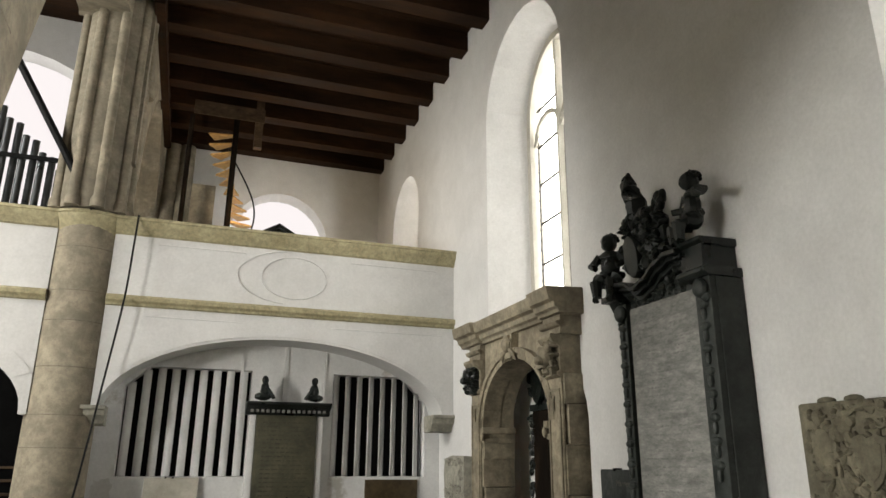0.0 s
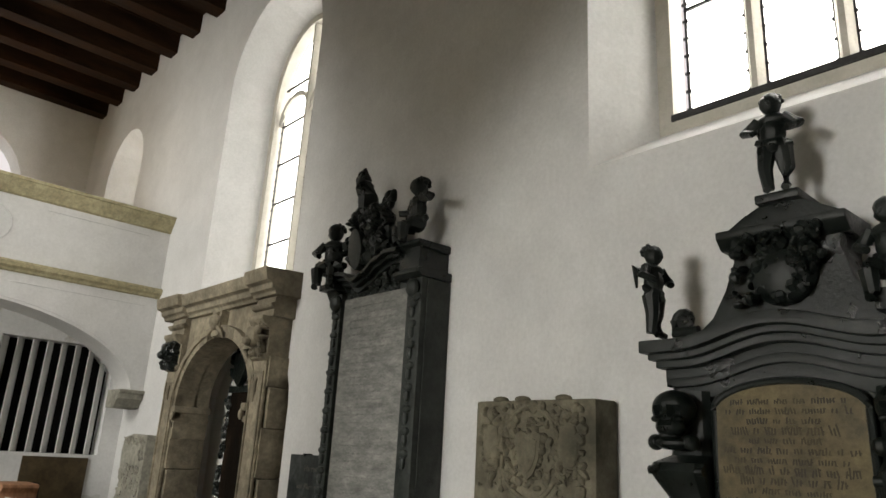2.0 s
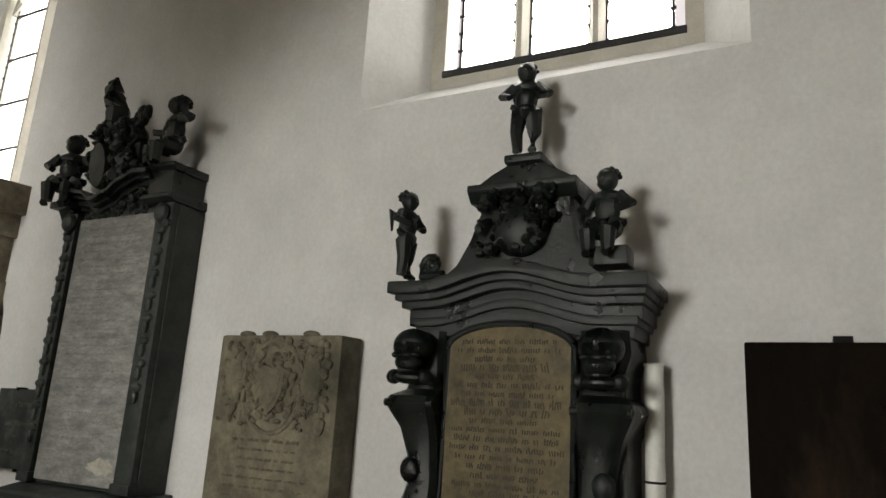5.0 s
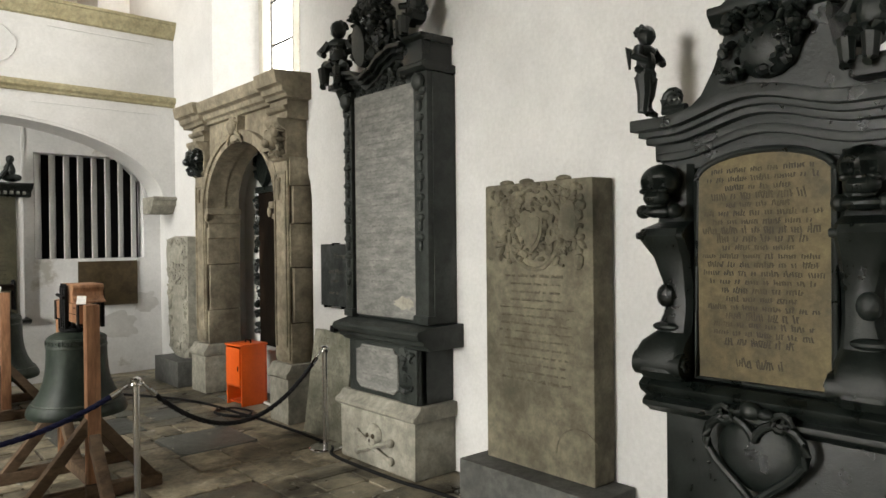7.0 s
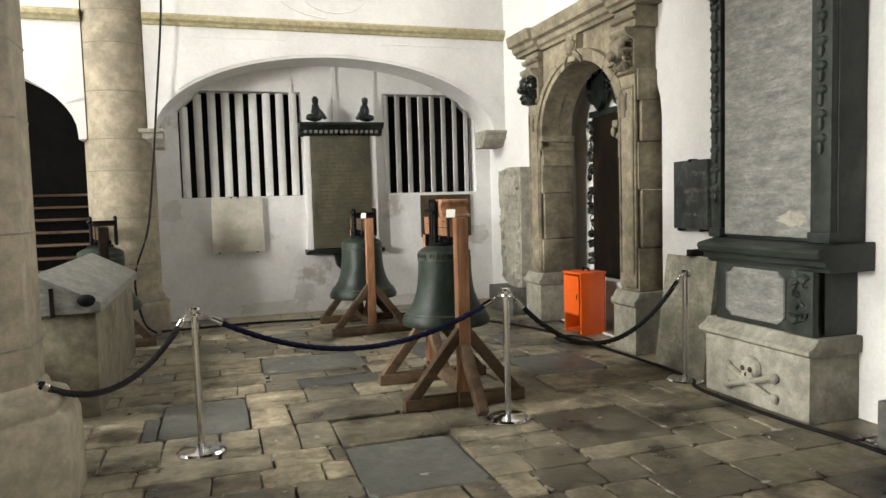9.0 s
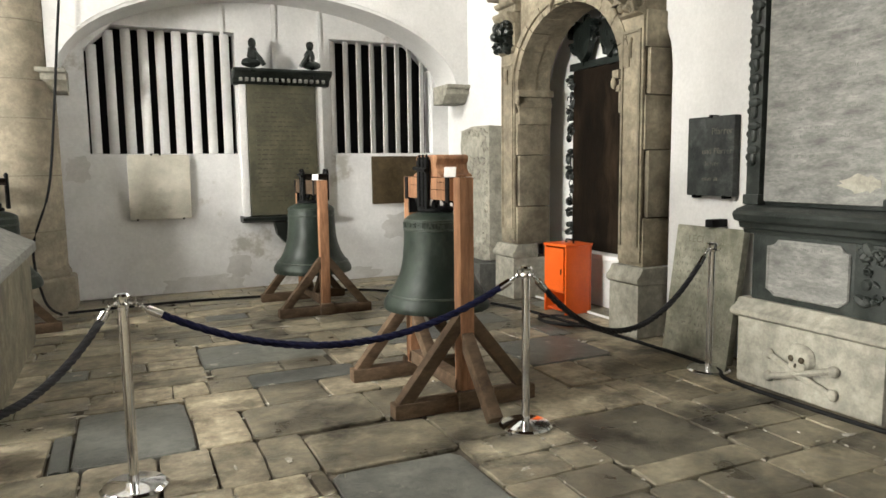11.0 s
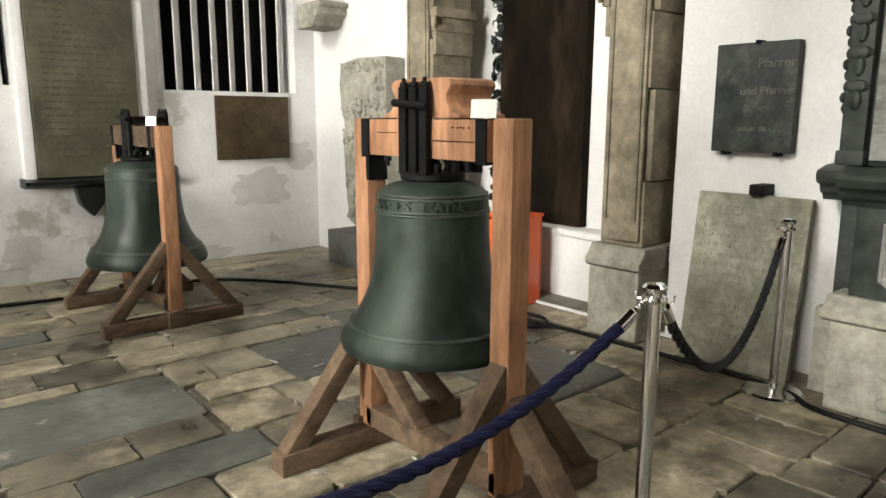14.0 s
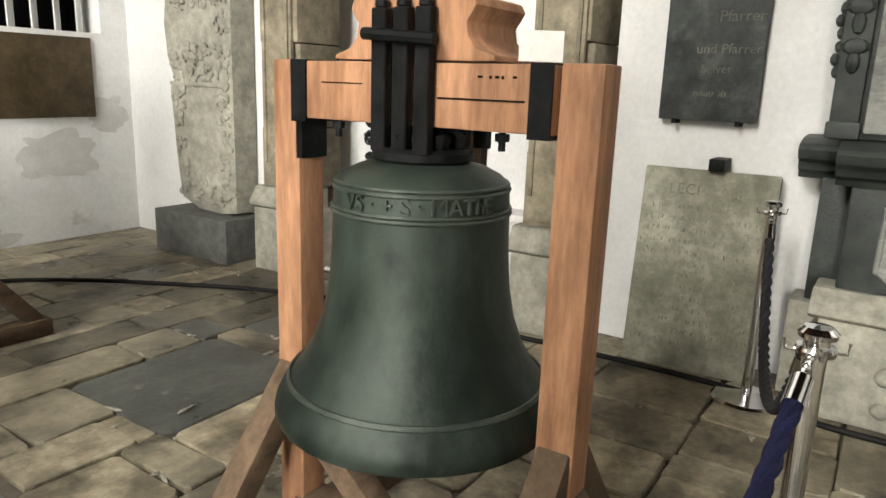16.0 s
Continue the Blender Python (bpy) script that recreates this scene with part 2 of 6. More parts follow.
M_GREYINK = mat("weathered_lettering", (0.135, 0.135, 0.126), (0.21, 0.21, 0.195), 0.8, scale=4, fine=30, bump=0.1)
M_SLATE = mat("slate", (0.02, 0.0235, 0.023), (0.06, 0.066, 0.063), 0.55, scale=5, fine=50, bump=0.3, stain=(0.13, 0.135, 0.128), stain_at=(0.57, 0.8), stain_scale=3, spec=0.2)
M_BROWNPLATE = mat("brown_bronze_plate", (0.05, 0.036, 0.018), (0.085, 0.062, 0.033), 0.45, metal=0.3, scale=3, fine=40, bump=0.15)
M_TABLET = mat("olive_brown_tablet", (0.04, 0.039, 0.024), (0.088, 0.083, 0.051), 0.6, scale=2.2, fine=40, bump=0.25, stain=(0.12, 0.111, 0.075), stain_at=(0.58, 0.8), stain_scale=1.6)
M_TIMBER = mat("reddish_planed_timber", (0.2, 0.098, 0.05), (0.42, 0.222, 0.126), 0.66, scale=8, fine=24, bump=0.5, stain=(0.11, 0.05, 0.027), stain_at=(0.56, 0.72), stain_scale=2.6, stretch=(1, 1, 0.16), dist=0.012, spec=0.2)
M_OLDTIMBER = mat("grey_brown_timber", (0.06, 0.04, 0.026), (0.15, 0.105, 0.07), 0.8, scale=6, fine=24, bump=0.4, stain=(0.035, 0.024, 0.016), stain_at=(0.55, 0.75), stain_scale=3, stretch=(0.5, 1, 1), vary=0.2, dist=0.012, spec=0.15)
M_CEIL = mat("dark_stained_ceiling_wood", (0.011, 0.0052, 0.0022), (0.036, 0.017, 0.007), 0.7, scale=3, fine=25, bump=0.3, stretch=(0.2, 1, 1), spec=0.1)
M_HONEY = mat("honey_coloured_wood", (0.42, 0.24, 0.07), (0.58, 0.36, 0.13), 0.5, scale=4, fine=25, bump=0.15)
M_DARKWOOD = mat("blackened_wood", (0.004, 0.003, 0.002), (0.013, 0.009, 0.006), 0.85, scale=3, fine=30, bump=0.35, stain=(0.042, 0.028, 0.018), stain_at=(0.54, 0.78), stain_scale=1.6, stretch=(1, 1, 0.35), spec=0.06)
M_BRONZE = mat("green_black_bell_bronze", (0.008, 0.0135, 0.0103), (0.025, 0.036, 0.0285), 0.44, metal=0.2, scale=2.4, fine=14, bump=0.3, stain=(0.058, 0.074, 0.059), stain_at=(0.48, 0.8), stain_scale=2.4, stretch=(1.2, 1.2, 0.7), rough_vary=0.15, spec=0.3)
M_BRONZE_WORN = mat("rubbed_bell_bronze", (0.03, 0.04, 0.033), (0.075, 0.088, 0.073), 0.45, metal=0.3, scale=9, fine=40, bump=0.2)
M_IRON = mat("black_iron", (0.003, 0.0034, 0.0038), (0.011, 0.0114, 0.012), 0.55, scale=10, fine=60, bump=0.25, spec=0.1)
M_CHROME = mat("polished_chrome", (0.72, 0.72, 0.73), (0.80, 0.80, 0.80), 0.09, metal=1.0, scale=4, fine=60, bump=0.01, rough_vary=0.04)
M_ROPE = mat("dark_blue_rope", (0.005, 0.006, 0.022), (0.012, 0.014, 0.05), 0.85, scale=30, fine=120, bump=0.4, spec=0.15)
M_ROPE_BLACK = mat("black_rope", (0.008, 0.008, 0.010), (0.02, 0.02, 0.024), 0.8, scale=30, fine=120, bump=0.4)
M_CABLE = mat("black_rubber", (0.004, 0.004, 0.004), (0.012, 0.012, 0.012), 0.6, scale=10, fine=60, bump=0.1, spec=0.12)
M_ORANGE = mat("orange_painted_wood", (0.6, 0.085, 0.009), (0.72, 0.118, 0.014), 0.4, scale=3, fine=40, bump=0.06)
# shaded copy of the orange paint, for the cabinet's inner boards
M_ORANGE_SHADED = mat("shaded_orange_wood", (0.42, 0.055, 0.008), (0.52, 0.075, 0.011), 0.5, scale=3, fine=40, bump=0.06)
M_PIPE = mat("cream_painted_pipe", (0.66, 0.66, 0.62), (0.74, 0.74, 0.70), 0.45, scale=3, fine=40, bump=0.05)
M_SLAT = mat("grey_white_painted_slat", (0.56, 0.56, 0.55), (0.68, 0.68, 0.67), 0.5, scale=2, fine=30, bump=0.06)
# flat near-black that stands in for unlit depth
M_UNLIT = mat("unlit_void_black", (0.003, 0.003, 0.003), (0.008, 0.008, 0.008), 0.9, scale=3, fine=30, bump=0.1, spec=0.1)
M_TIN = mat("grey_organ_metal", (0.05, 0.055, 0.058), (0.09, 0.095, 0.098), 0.4, metal=0.7, scale=4, fine=40, bump=0.05)
M_CARD = mat("white_card", (0.66, 0.65, 0.62), (0.72, 0.71, 0.68), 0.8, scale=6, fine=60, bump=0.02)
M_MORTAR = mat("dark_floor_joint", (0.025, 0.021, 0.016), (0.17, 0.148, 0.115), 0.9, scale=3, fine=60, bump=0.4)
M_FLOOR = mat("worn_brown_paving", (0.07, 0.062, 0.044), (0.3, 0.271, 0.2), 0.46, scale=2.8, fine=28, bump=0.6, stain=(0.024, 0.021, 0.015), stain_at=(0.5, 0.66), stain_scale=1.9, vary=0.4, rough_vary=0.25)
M_FLOOR_GREY = mat("blue_grey_paving", (0.05, 0.053, 0.048), (0.16, 0.165, 0.148), 0.48, scale=2.6, fine=28, bump=0.45, stain=(0.32, 0.3, 0.255), stain_at=(0.63, 0.72), stain_scale=3.4, vary=0.25, rough_vary=0.22)
M_FLOOR_PALE = mat("pale_worn_paving", (0.13, 0.11, 0.073), (0.43, 0.38, 0.28), 0.6, scale=3.8, fine=28, bump=0.5, stain=(0.055, 0.046, 0.031), stain_at=(0.48, 0.66), stain_scale=2.4, vary=0.3)
M_MULLION = mat("window_stone", (0.42, 0.40, 0.34), (0.52, 0.50, 0.44), 0.85, scale=4, fine=50, bump=0.2)
M_LEAD = mat("dark_window_lead", (0.03, 0.03, 0.032), (0.05, 0.05, 0.052), 0.6, metal=0.3, scale=8, fine=60, bump=0.1)
M_GLASS = bpy.data.materials.new("window_glass")
M_GLASS.use_nodes = True
g = M_GLASS.node_tree.nodes["Principled BSDF"]
g.inputs["Base Color"].default_value = (0.97, 0.97, 0.96, 1)
g.inputs["Transmission Weight"].default_value, g.inputs["Roughness"].default_value, g.inputs["IOR"].default_value = 1.0, 0.0, 1.02

M_DARK_GREY = mat("grey_black_stone", (0.012, 0.0155, 0.014), (0.04, 0.046, 0.042), 0.45, scale=5, fine=60, bump=0.4, stain=(0.08, 0.088, 0.081), stain_at=(0.58, 0.82), stain_scale=2.0, spec=0.3)
M_RELIEF = mat("pale_grey_carved_stone", (0.22, 0.21, 0.175), (0.36, 0.345, 0.29), 0.85, scale=3, fine=50, bump=0.35, stain=(0.13, 0.125, 0.105), stain_at=(0.56, 0.78))
M_LICHEN = mat("greenish_grey_stone", (0.16, 0.158, 0.118), (0.34, 0.332, 0.268), 0.85, scale=3.4, fine=34, bump=0.5, stain=(0.1, 0.102, 0.066), stain_at=(0.52, 0.74), stain_scale=2.6)
M_FAINT = mat("faint_cut_lettering", (0.12, 0.118, 0.085), (0.23, 0.225, 0.178), 0.85, scale=5, fine=40, bump=0.1)
M_FLAKE = mat("broken_plaster_flake", (0.3, 0.28, 0.235), (0.46, 0.44, 0.385), 0.9, scale=8, fine=60, bump=0.2)
M_DAMP = mat("bare_grey_plaster", (0.47, 0.466, 0.45), (0.58, 0.576, 0.56), 0.9, scale=4, fine=50, bump=0.3, stain=(0.4, 0.392, 0.365), stain_at=(0.5, 0.85), stain_scale=2.5)
M_SKY = bpy.data.materials.new("bright_overcast_sky")
M_SKY.use_nodes = True
M_SKY.node_tree.nodes.remove(M_SKY.node_tree.nodes["Principled BSDF"])
e = M_SKY.node_tree.nodes.new("ShaderNodeEmission")
e.inputs["Color"].default_value, e.inputs["Strength"].default_value = (1.0, 0.93, 0.92, 1), 0.85
M_SKY.node_tree.links.new(e.outputs["Emission"], M_SKY.node_tree.nodes["Material Output"].inputs["Surface"])
M_BLOCK = mat("plain_grey_block", (0.085, 0.086, 0.08), (0.135, 0.136, 0.128), 0.8, scale=3, fine=50, bump=0.3, stain=(0.06, 0.06, 0.055), stain_at=(0.58, 0.8))


# ---- the large structure ----
def wall_x(x0, s=1):
    """Places wall coordinates (y, z, depth) on a wall at x0."""
    return lambda u, v, d: (x0 + s * d, u, v)


def wall_y(y0, s=1):
    return lambda u, v, d: (u, y0 + s * d, v)


WIN1, WIN2, WIN3, NICHE = 9.78, 3.2, 15.45, 9.73      # middle of each opening along the aisle wall
bm = bmesh.new()
holed(bm, [(-6, 0), (18.4, 0), (18.4, 10.2), (-6, 10.2)], [
    (shifted(arch(1.21, 7.15, 1.28, 3.96), WIN1), shifted(arch(0.93, 7.05, 1.18, 4.1), WIN1), 0.62, False),
    (shifted(arch(1.33, 7.1, 1.4, 4.13), WIN2), shifted(arch(1.0, 7.0, 1.2, 4.5), WIN2), 0.55, False),
    (shifted(arch(0.95, 7.0, 0.98, 5.5), WIN3), shifted(arch(0.5, 6.9, 0.7, 5.8), WIN3), 0.6, False),
    (shifted(arch(1.38, 2.5, 1.0, 0.02), NICHE), shifted(arch(1.36, 2.5, 1.0, 0.02), NICHE), 0.5, True),
], wall_x(W), 0.75)
bmesh.ops.recalc_face_normals(bm, faces=bm.faces)
solid("wall_south", bm, M_PLASTER, "tall limewashed aisle wall with splayed windows", "wall", "structure", smooth=False)


def stone_window(name, mid, half, base, spring, rise, x, lights, label, bars=0.62):
    """A stone-framed leaded window with mullions, a hood of tracery and glass panes."""
    w = thing(name, (x, mid, base), label, "window", kind="structure")
    w.location = (0, 0, 0)
    b = bmesh.new()
    outer, inner = shifted(arch(half + 0.06, spring, rise + 0.05, base - 0.04), mid), shifted(arch(half - 0.07, spring, rise - 0.07, base + 0.1), mid)
    holed(b, outer, [(inner, inner, 0.2, False)], wall_x(x), 0.2)
    part("window_frame", b, M_MULLION, w, "moulded stone window frame")
    step = 2 * (half - 0.1) / lights
    for i in range(1, lights):
        b = bmesh.new()
        y = mid - half + 0.1 + i * step
        top = spring + (rise - 0.1) * math.sqrt(max(0.0, 1 - ((y - mid) / (half - 0.1)) ** 2))
        prism(b, [(-0.02, -0.08), (0.02, -0.08), (0.055, -0.02), (0.055, 0.06), (-0.055, 0.06), (-0.055, -0.02)], lambda u, v, d: (x + 0.09 + v, y + u, d), base + 0.08, top)
        part("mullion", b, M_MULLION, w)
    for i in range(lights):
        y = mid - half + 0.1 + (i + 0.5) * step
        b = bmesh.new()                        # pointed head of each light
        pts = []
        for k in range(9):
            a = math.pi * k / 8
            pts.append((x + 0.08, y + (step / 2 - 0.03) * math.cos(a), spring - 0.35 + 0.42 * math.sin(a) ** 0.8))
        tube(b, pts, 0.04, 6)
        part("tracery", b, M_MULLION, w)
        z = base + 0.1
        k = 0
        while z < spring + rise - 0.3:
            h = min(bars, spring + rise - 0.15 - z)
            b = bmesh.new()
            box(b, x + 0.095, x + 0.101, y - step / 2 + 0.05, y + step / 2 - 0.05, z + 0.012, z + h - 0.012)
            pane = part("pane", b, M_GLASS, w, smooth=False)
            pane.visible_shadow = False
            b = bmesh.new()
            box(b, x + 0.085, x + 0.11, y - step / 2 + 0.05, y + step / 2 - 0.05, z - 0.012, z + 0.012)
            part("glazing_bar", b, M_LEAD, w)
            z += bars
            k += 1
        b = bmesh.new()                        # lead ties along the edges of the light
        for s in (-1, 1):
            yy = y + s * (step / 2 - 0.06)
            box(b, x + 0.088, x + 0.104, yy - 0.009, yy + 0.009, base + 0.1, spring - 0.1)
            zz = base + 0.16
            while zz < spring - 0.1:
                box(b, x + 0.082, x + 0.1, yy - 0.022, yy + 0.022, zz, zz + 0.02)
                zz += 0.155
        part("lead_edging", b, M_LEAD, w)
    b = bmesh.new()
    box(b, x - 0.02, x + 0.12, mid - half + 0.06, mid + half - 0.06, base + 0.06, base + 0.11)
    part("window_sill", b, M_LEAD, w, "dark iron sill bar")
    return w


stone_window("window_1", WIN1, 0.91, 4.1, 7.05, 1.16, W + 0.58, 2, "tall arched two-light leaded window glowing white")
stone_window("window_2", WIN2, 0.98, 4.5, 7.0, 1.18, W + 0.5, 3, "wide three-light leaded window glowing white", 0.95)
stone_window("window_3", WIN3, 0.5, 5.8, 6.9, 0.7, W + 0.55, 1, "small arched window beside the gallery")

# floor bed, nave and closing walls
bm = bmesh.new()
box(bm, -10.4, 5.6, -6.5, 20.6, -0.4, -0.03)
solid("floor", bm, M_MORTAR, "earthy mortar bed under worn stone paving", "floor", "structure")
bm = bmesh.new()
holed(bm, [(-6, 0), (20, 0), (20, 12.6), (-6, 12.6)], [(shifted(arch(1.3, top, 1.3, sill), y), shifted(arch(1.28, top, 1.3, sill), y), 0.6, False) for y, sill, top in ((5.0, 1.3, 4.6), (8.9, 6.6, 10.0), (14.5, 1.3, 4.6))], wall_x(-9.0, -1), 0.6)
solid("wall_north", bm, M_PLASTER, "limewashed nave wall with tall windows", "wall", "structure", smooth=False)
bm = bmesh.new()
holed(bm, [(-9, 0), (-0.9, 0), (-0.9, 12.6), (-9, 12.6)], [(shifted(arch(2.7, 9.4, 2.2, 4.7), -4.3), shifted(arch(2.65, 9.4, 2.2, 4.7), -4.3), 0.6, False)], wall_y(19.2), 0.6)
solid("wall_nave_west", bm, M_PLASTER, "limewashed end wall of the nave", "wall", "structure", smooth=False)
bm = bmesh.new()
box(bm, -9.6, 5.45, -6.6, -6.0, 0, 12.6)
solid("wall_east", bm, M_PLASTER, "plain limewashed wall at the end of the aisle", "wall", "structure")
# unseen ceiling over the nave, coloured dark to reduce fill light up high
bm = bmesh.new()
box(bm, -9.6, -0.35, -6, 19.8, 12.6, 12.8)
solid("ceiling_nave", bm, M_CEIL, "unseen nave ceiling kept dark to cut bounced light", "ceiling", "structure")

# gallery: back wall with a bright arched recess, floor, front with panels
bm = bmesh.new()
holed(bm, [(-1.4, 4.4), (W, 4.4), (W, 10.2), (-1.4, 10.2)], [(shifted(arch(1.18, 6.9, 1.3, 4.45), 2.3), shifted(arch(1.14, 6.9, 1.26, 4.45), 2.3), 0.5, False)], wall_y(17.9), 0.5)
solid("wall_gallery_back", bm, M_PLASTER, "limewashed gallery wall with an arched recess", "wall", "structure", smooth=False)
bm = bmesh.new()
prism(bm, [(1.85, 4.42), (2.75, 4.42), (2.75, 7.02), (2.3, 7.3), (1.85, 7.02)], wall_y(0), 17.86, 18.34)
prism(bm, [(1.72, 7.0), (2.3, 7.32), (2.88, 7.0), (2.88, 7.09), (2.3, 7.42), (1.72, 7.09)], wall_y(0), 17.8, 18.34)
solid("gallery_doorway", bm, M_DARK, "dark gabled doorway frame in the white recess", "doorway", "structure")
bm = bmesh.new()
box(bm, -9.0, W, 13.1, 17.9, 4.1, 4.4)
solid("gallery_floor", bm, M_PLASTER, "gallery floor slab, white underneath", "floor", "structure")


def gallery_front(name, x0, x1, mid, half, label):
    """Spandrel wall with a basket arch below, parapet with a moulded top and a string course."""
    b = bmesh.new()
    n = 28
    pts = [(x0, 5.25), (x0, 2.62), (mid - half, 2.62)]
    pts += [(mid - half * math.cos(math.pi * i / n), 2.68 + 1.12 * math.sin(math.pi * i / n)) for i in range(n + 1)]
    pts += [(mid + half, 2.62), (x1, 2.62), (x1, 5.25)]
    prism(b, pts, wall_y(G), 0.0, 0.67)
    solid(name, b, M_PLASTER, label, "gallery", "structure")
    b = bmesh.new()
    cap = [(0.0, 5.2), (-0.03, 5.22), (-0.05, 5.27), (-0.1, 5.33), (-0.12, 5.4), (-0.14, 5.41), (-0.14, 5.45), (0.36, 5.45), (0.36, 5.2)]
    prism(b, cap, lambda u, v, d: (d, G + u, v), x0, x1)
    solid("gallery_cornice", b, M_OCHRE, "ochre moulded top rail of the gallery", "moulding", "structure")
    b = bmesh.new()
    cap = [(0.02, 4.14), (-0.03, 4.16), (-0.04, 4.19), (-0.08, 4.22), (-0.09, 4.27), (-0.07, 4.3), (0.02, 4.31)]
    prism(b, cap, lambda u, v, d: (d, G + u, v), x0, x1)
    solid("gallery_string_course", b, M_OCHRE, "ochre moulded string course on the gallery front", "moulding", "structure")
    b = bmesh.new()                             # raised band that follows the arch
    lo = [(mid - half * math.cos(math.pi * i / n), 2.72 + 1.12 * math.sin(math.pi * i / n)) for i in range(n + 1)]
    hi = [(mid - (half + 0.24) * math.cos(math.pi * i / n), 2.72 + 1.34 * math.sin(math.pi * i / n)) for i in range(n + 1)]
    keep = [i for i in range(n + 1) if x0 < hi[i][0] < x1]
    prism(b, [lo[i] for i in keep] + [hi[i] for i in reversed(keep)], wall_y(G), -0.012, 0.01)
    solid("gallery_arch_band", b, M_PLASTER, "flat raised plaster band round the arch", "moulding", "structure")


AM, AH = 2.02, 2.5
gallery_front("gallery_front", -0.55, W - 0.002, AM, AH, "white plastered gallery front over a basket arch")
gallery_front("gallery_front_nave", -9.0, -1.3, -3.85, 2.45, "white plastered gallery front towards the nave")

# sunk panels and the oval in the parapet
bm = bmesh.new()
for rx, rz in ((0.5, 0.33), (0.86, 0.42)):
    a0, a1 = (0, 2 * math.pi) if rx < 0.6 else (0.55 * math.pi, 1.45 * math.pi)
    tube(bm, [(2.06 + rx * math.cos(a0 + (a1 - a0) * i / 40), G - 0.004, 4.77 + rz * math.sin(a0 + (a1 - a0) * i / 40)) for i in range(41)], 0.011, 6)
for x0, x1 in ((0.05, 1.3), (2.95, 4.4)):
    tube(bm, [(x0, G - 0.002, 5.1), (x1, G - 0.002, 5.1)], 0.009, 6)
for x0, x1, z in ((0.0, 1.95, 4.02), (2.2, 4.5, 4.02)):
    tube(bm, [(x0, G - 0.002, z), (x1, G - 0.002, z)], 0.006, 6)
solid("gallery_panel_moulding", bm, M_PLASTER, "thin oval and straight panel mouldings on the parapet", "moulding", "structure")

# wall under the gallery with two louvred openings
bm = bmesh.new()
SL, SR = (-0.2, 1.6), (2.88, 4.44)


def slat_hole(x0, x1, cut):
    t = 3.4
    pts = [(x0, 1.82), (x1, 1.82)]
    pts += [(x1, t), (x0 + 0.32, t), (x0, 3.1)] if cut == "left" else [(x1, 3.05), (x1 - 0.35, t), (x0, t)]
    return pts


holed(bm, [(-1.2, 0), (W, 0), (W, 4.1), (-1.2, 4.1)], [(slat_hole(*SL, "left"), slat_hole(*SL, "left"), 0.3, False), (slat_hole(*SR, "right"), slat_hole(*SR, "right"), 0.3, False)], wall_y(B), 0.3)
solid("wall_under_gallery", bm, M_PLASTER_OLD, "patched limewashed wall below the gallery", "wall", "structure", smooth=False)
# added black sheet: paints the darkness in the gaps between the slats
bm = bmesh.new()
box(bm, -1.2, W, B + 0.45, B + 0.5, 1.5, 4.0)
solid("louvre_void", bm, M_UNLIT, "black sheet painting the darkness behind the louvres", "boarding", "structure")
for name, (x0, x1), n, turn, wide in (("louvre_panel", SL, 9, -14, 0.66), ("louvre_panel", SR, 8, 52, 1.0)):
    lp = thing(name, (0, 0, 0), "tall panel of grey-white vertical louvre slats", "louvre", "louvre panels under the gallery")
    step = (x1 - x0) / n
    for i in range(n):
        xc = x0 + (i + 0.42) * step
        top = 3.4
        if x0 < 0:
            top = min(3.4, 3.1 + 0.3 * (xc - x0) / 0.32)
        else:
            top = min(3.4, 3.05 + 0.35 * (x1 - xc) / 0.35)
        b = bmesh.new()
        m = Matrix.Translation((xc, B + 0.14, 0)) @ Matrix.Rotation(radians(turn), 4, "Z")
        prof = [(-0.09, 0.0), (-0.05, -0.018), (0.0, -0.024), (0.05, -0.018), (0.09, 0.0), (0.09, 0.012), (0.0, -0.01), (-0.09, 0.012)]
        prism(b, prof, lambda u, v, d: tuple(m @ Vector((u * wide, v, d))), 1.825, top - 0.01)
        part("slat", b, M_SLAT, lp)

# corbels
for x0, x1 in ((4.34, W), (-0.72, -0.36)):
    b = bmesh.new()
    prism(b, [(0, 2.5), (-0.05, 2.52), (-0.1, 2.6), (-0.16, 2.63), (-0.16, 2.7), (-0.2, 2.71), (-0.2, 2.76), (0.3, 2.76), (0.3, 2.5)], lambda u, v, d: (d, G + 0.12 + u, v), x0, x1)
    soften(b, 0.012)
    solid("corbel", b, M_RELIEF, "small moulded stone corbel under the arch", "corbel", "structure")

# ceiling of the aisle: boards, joists and a wall plate in one mesh
bm = bmesh.new()
box(bm, -0.8, W + 0.02, -6, 17.9, TOP + 0.36, TOP + 0.42)
y = 17.6
while y > -5.5:
    vs = box(bm, -0.42 if y > 12.3 else -0.76, W, y - 0.15, y + 0.15, TOP - 0.02 + 0.02 * random.random(), TOP + 0.37)
    y -= 0.93 + 0.04 * random.random()
box(bm, -0.44, -0.28, 12.0, 17.9, TOP - 0.14, TOP + 0.1)
for i in range(60):
    yy = -6 + i * 0.4
    box(bm, -0.4, W, yy + 0.004, yy + 0.39, TOP + 0.345, TOP + 0.362)
ruffle(bm, 0.006, 1.5)
solid("ceiling", bm, M_CEIL, "dark timber ceiling with heavy joists", "ceiling", "structure", smooth=False)

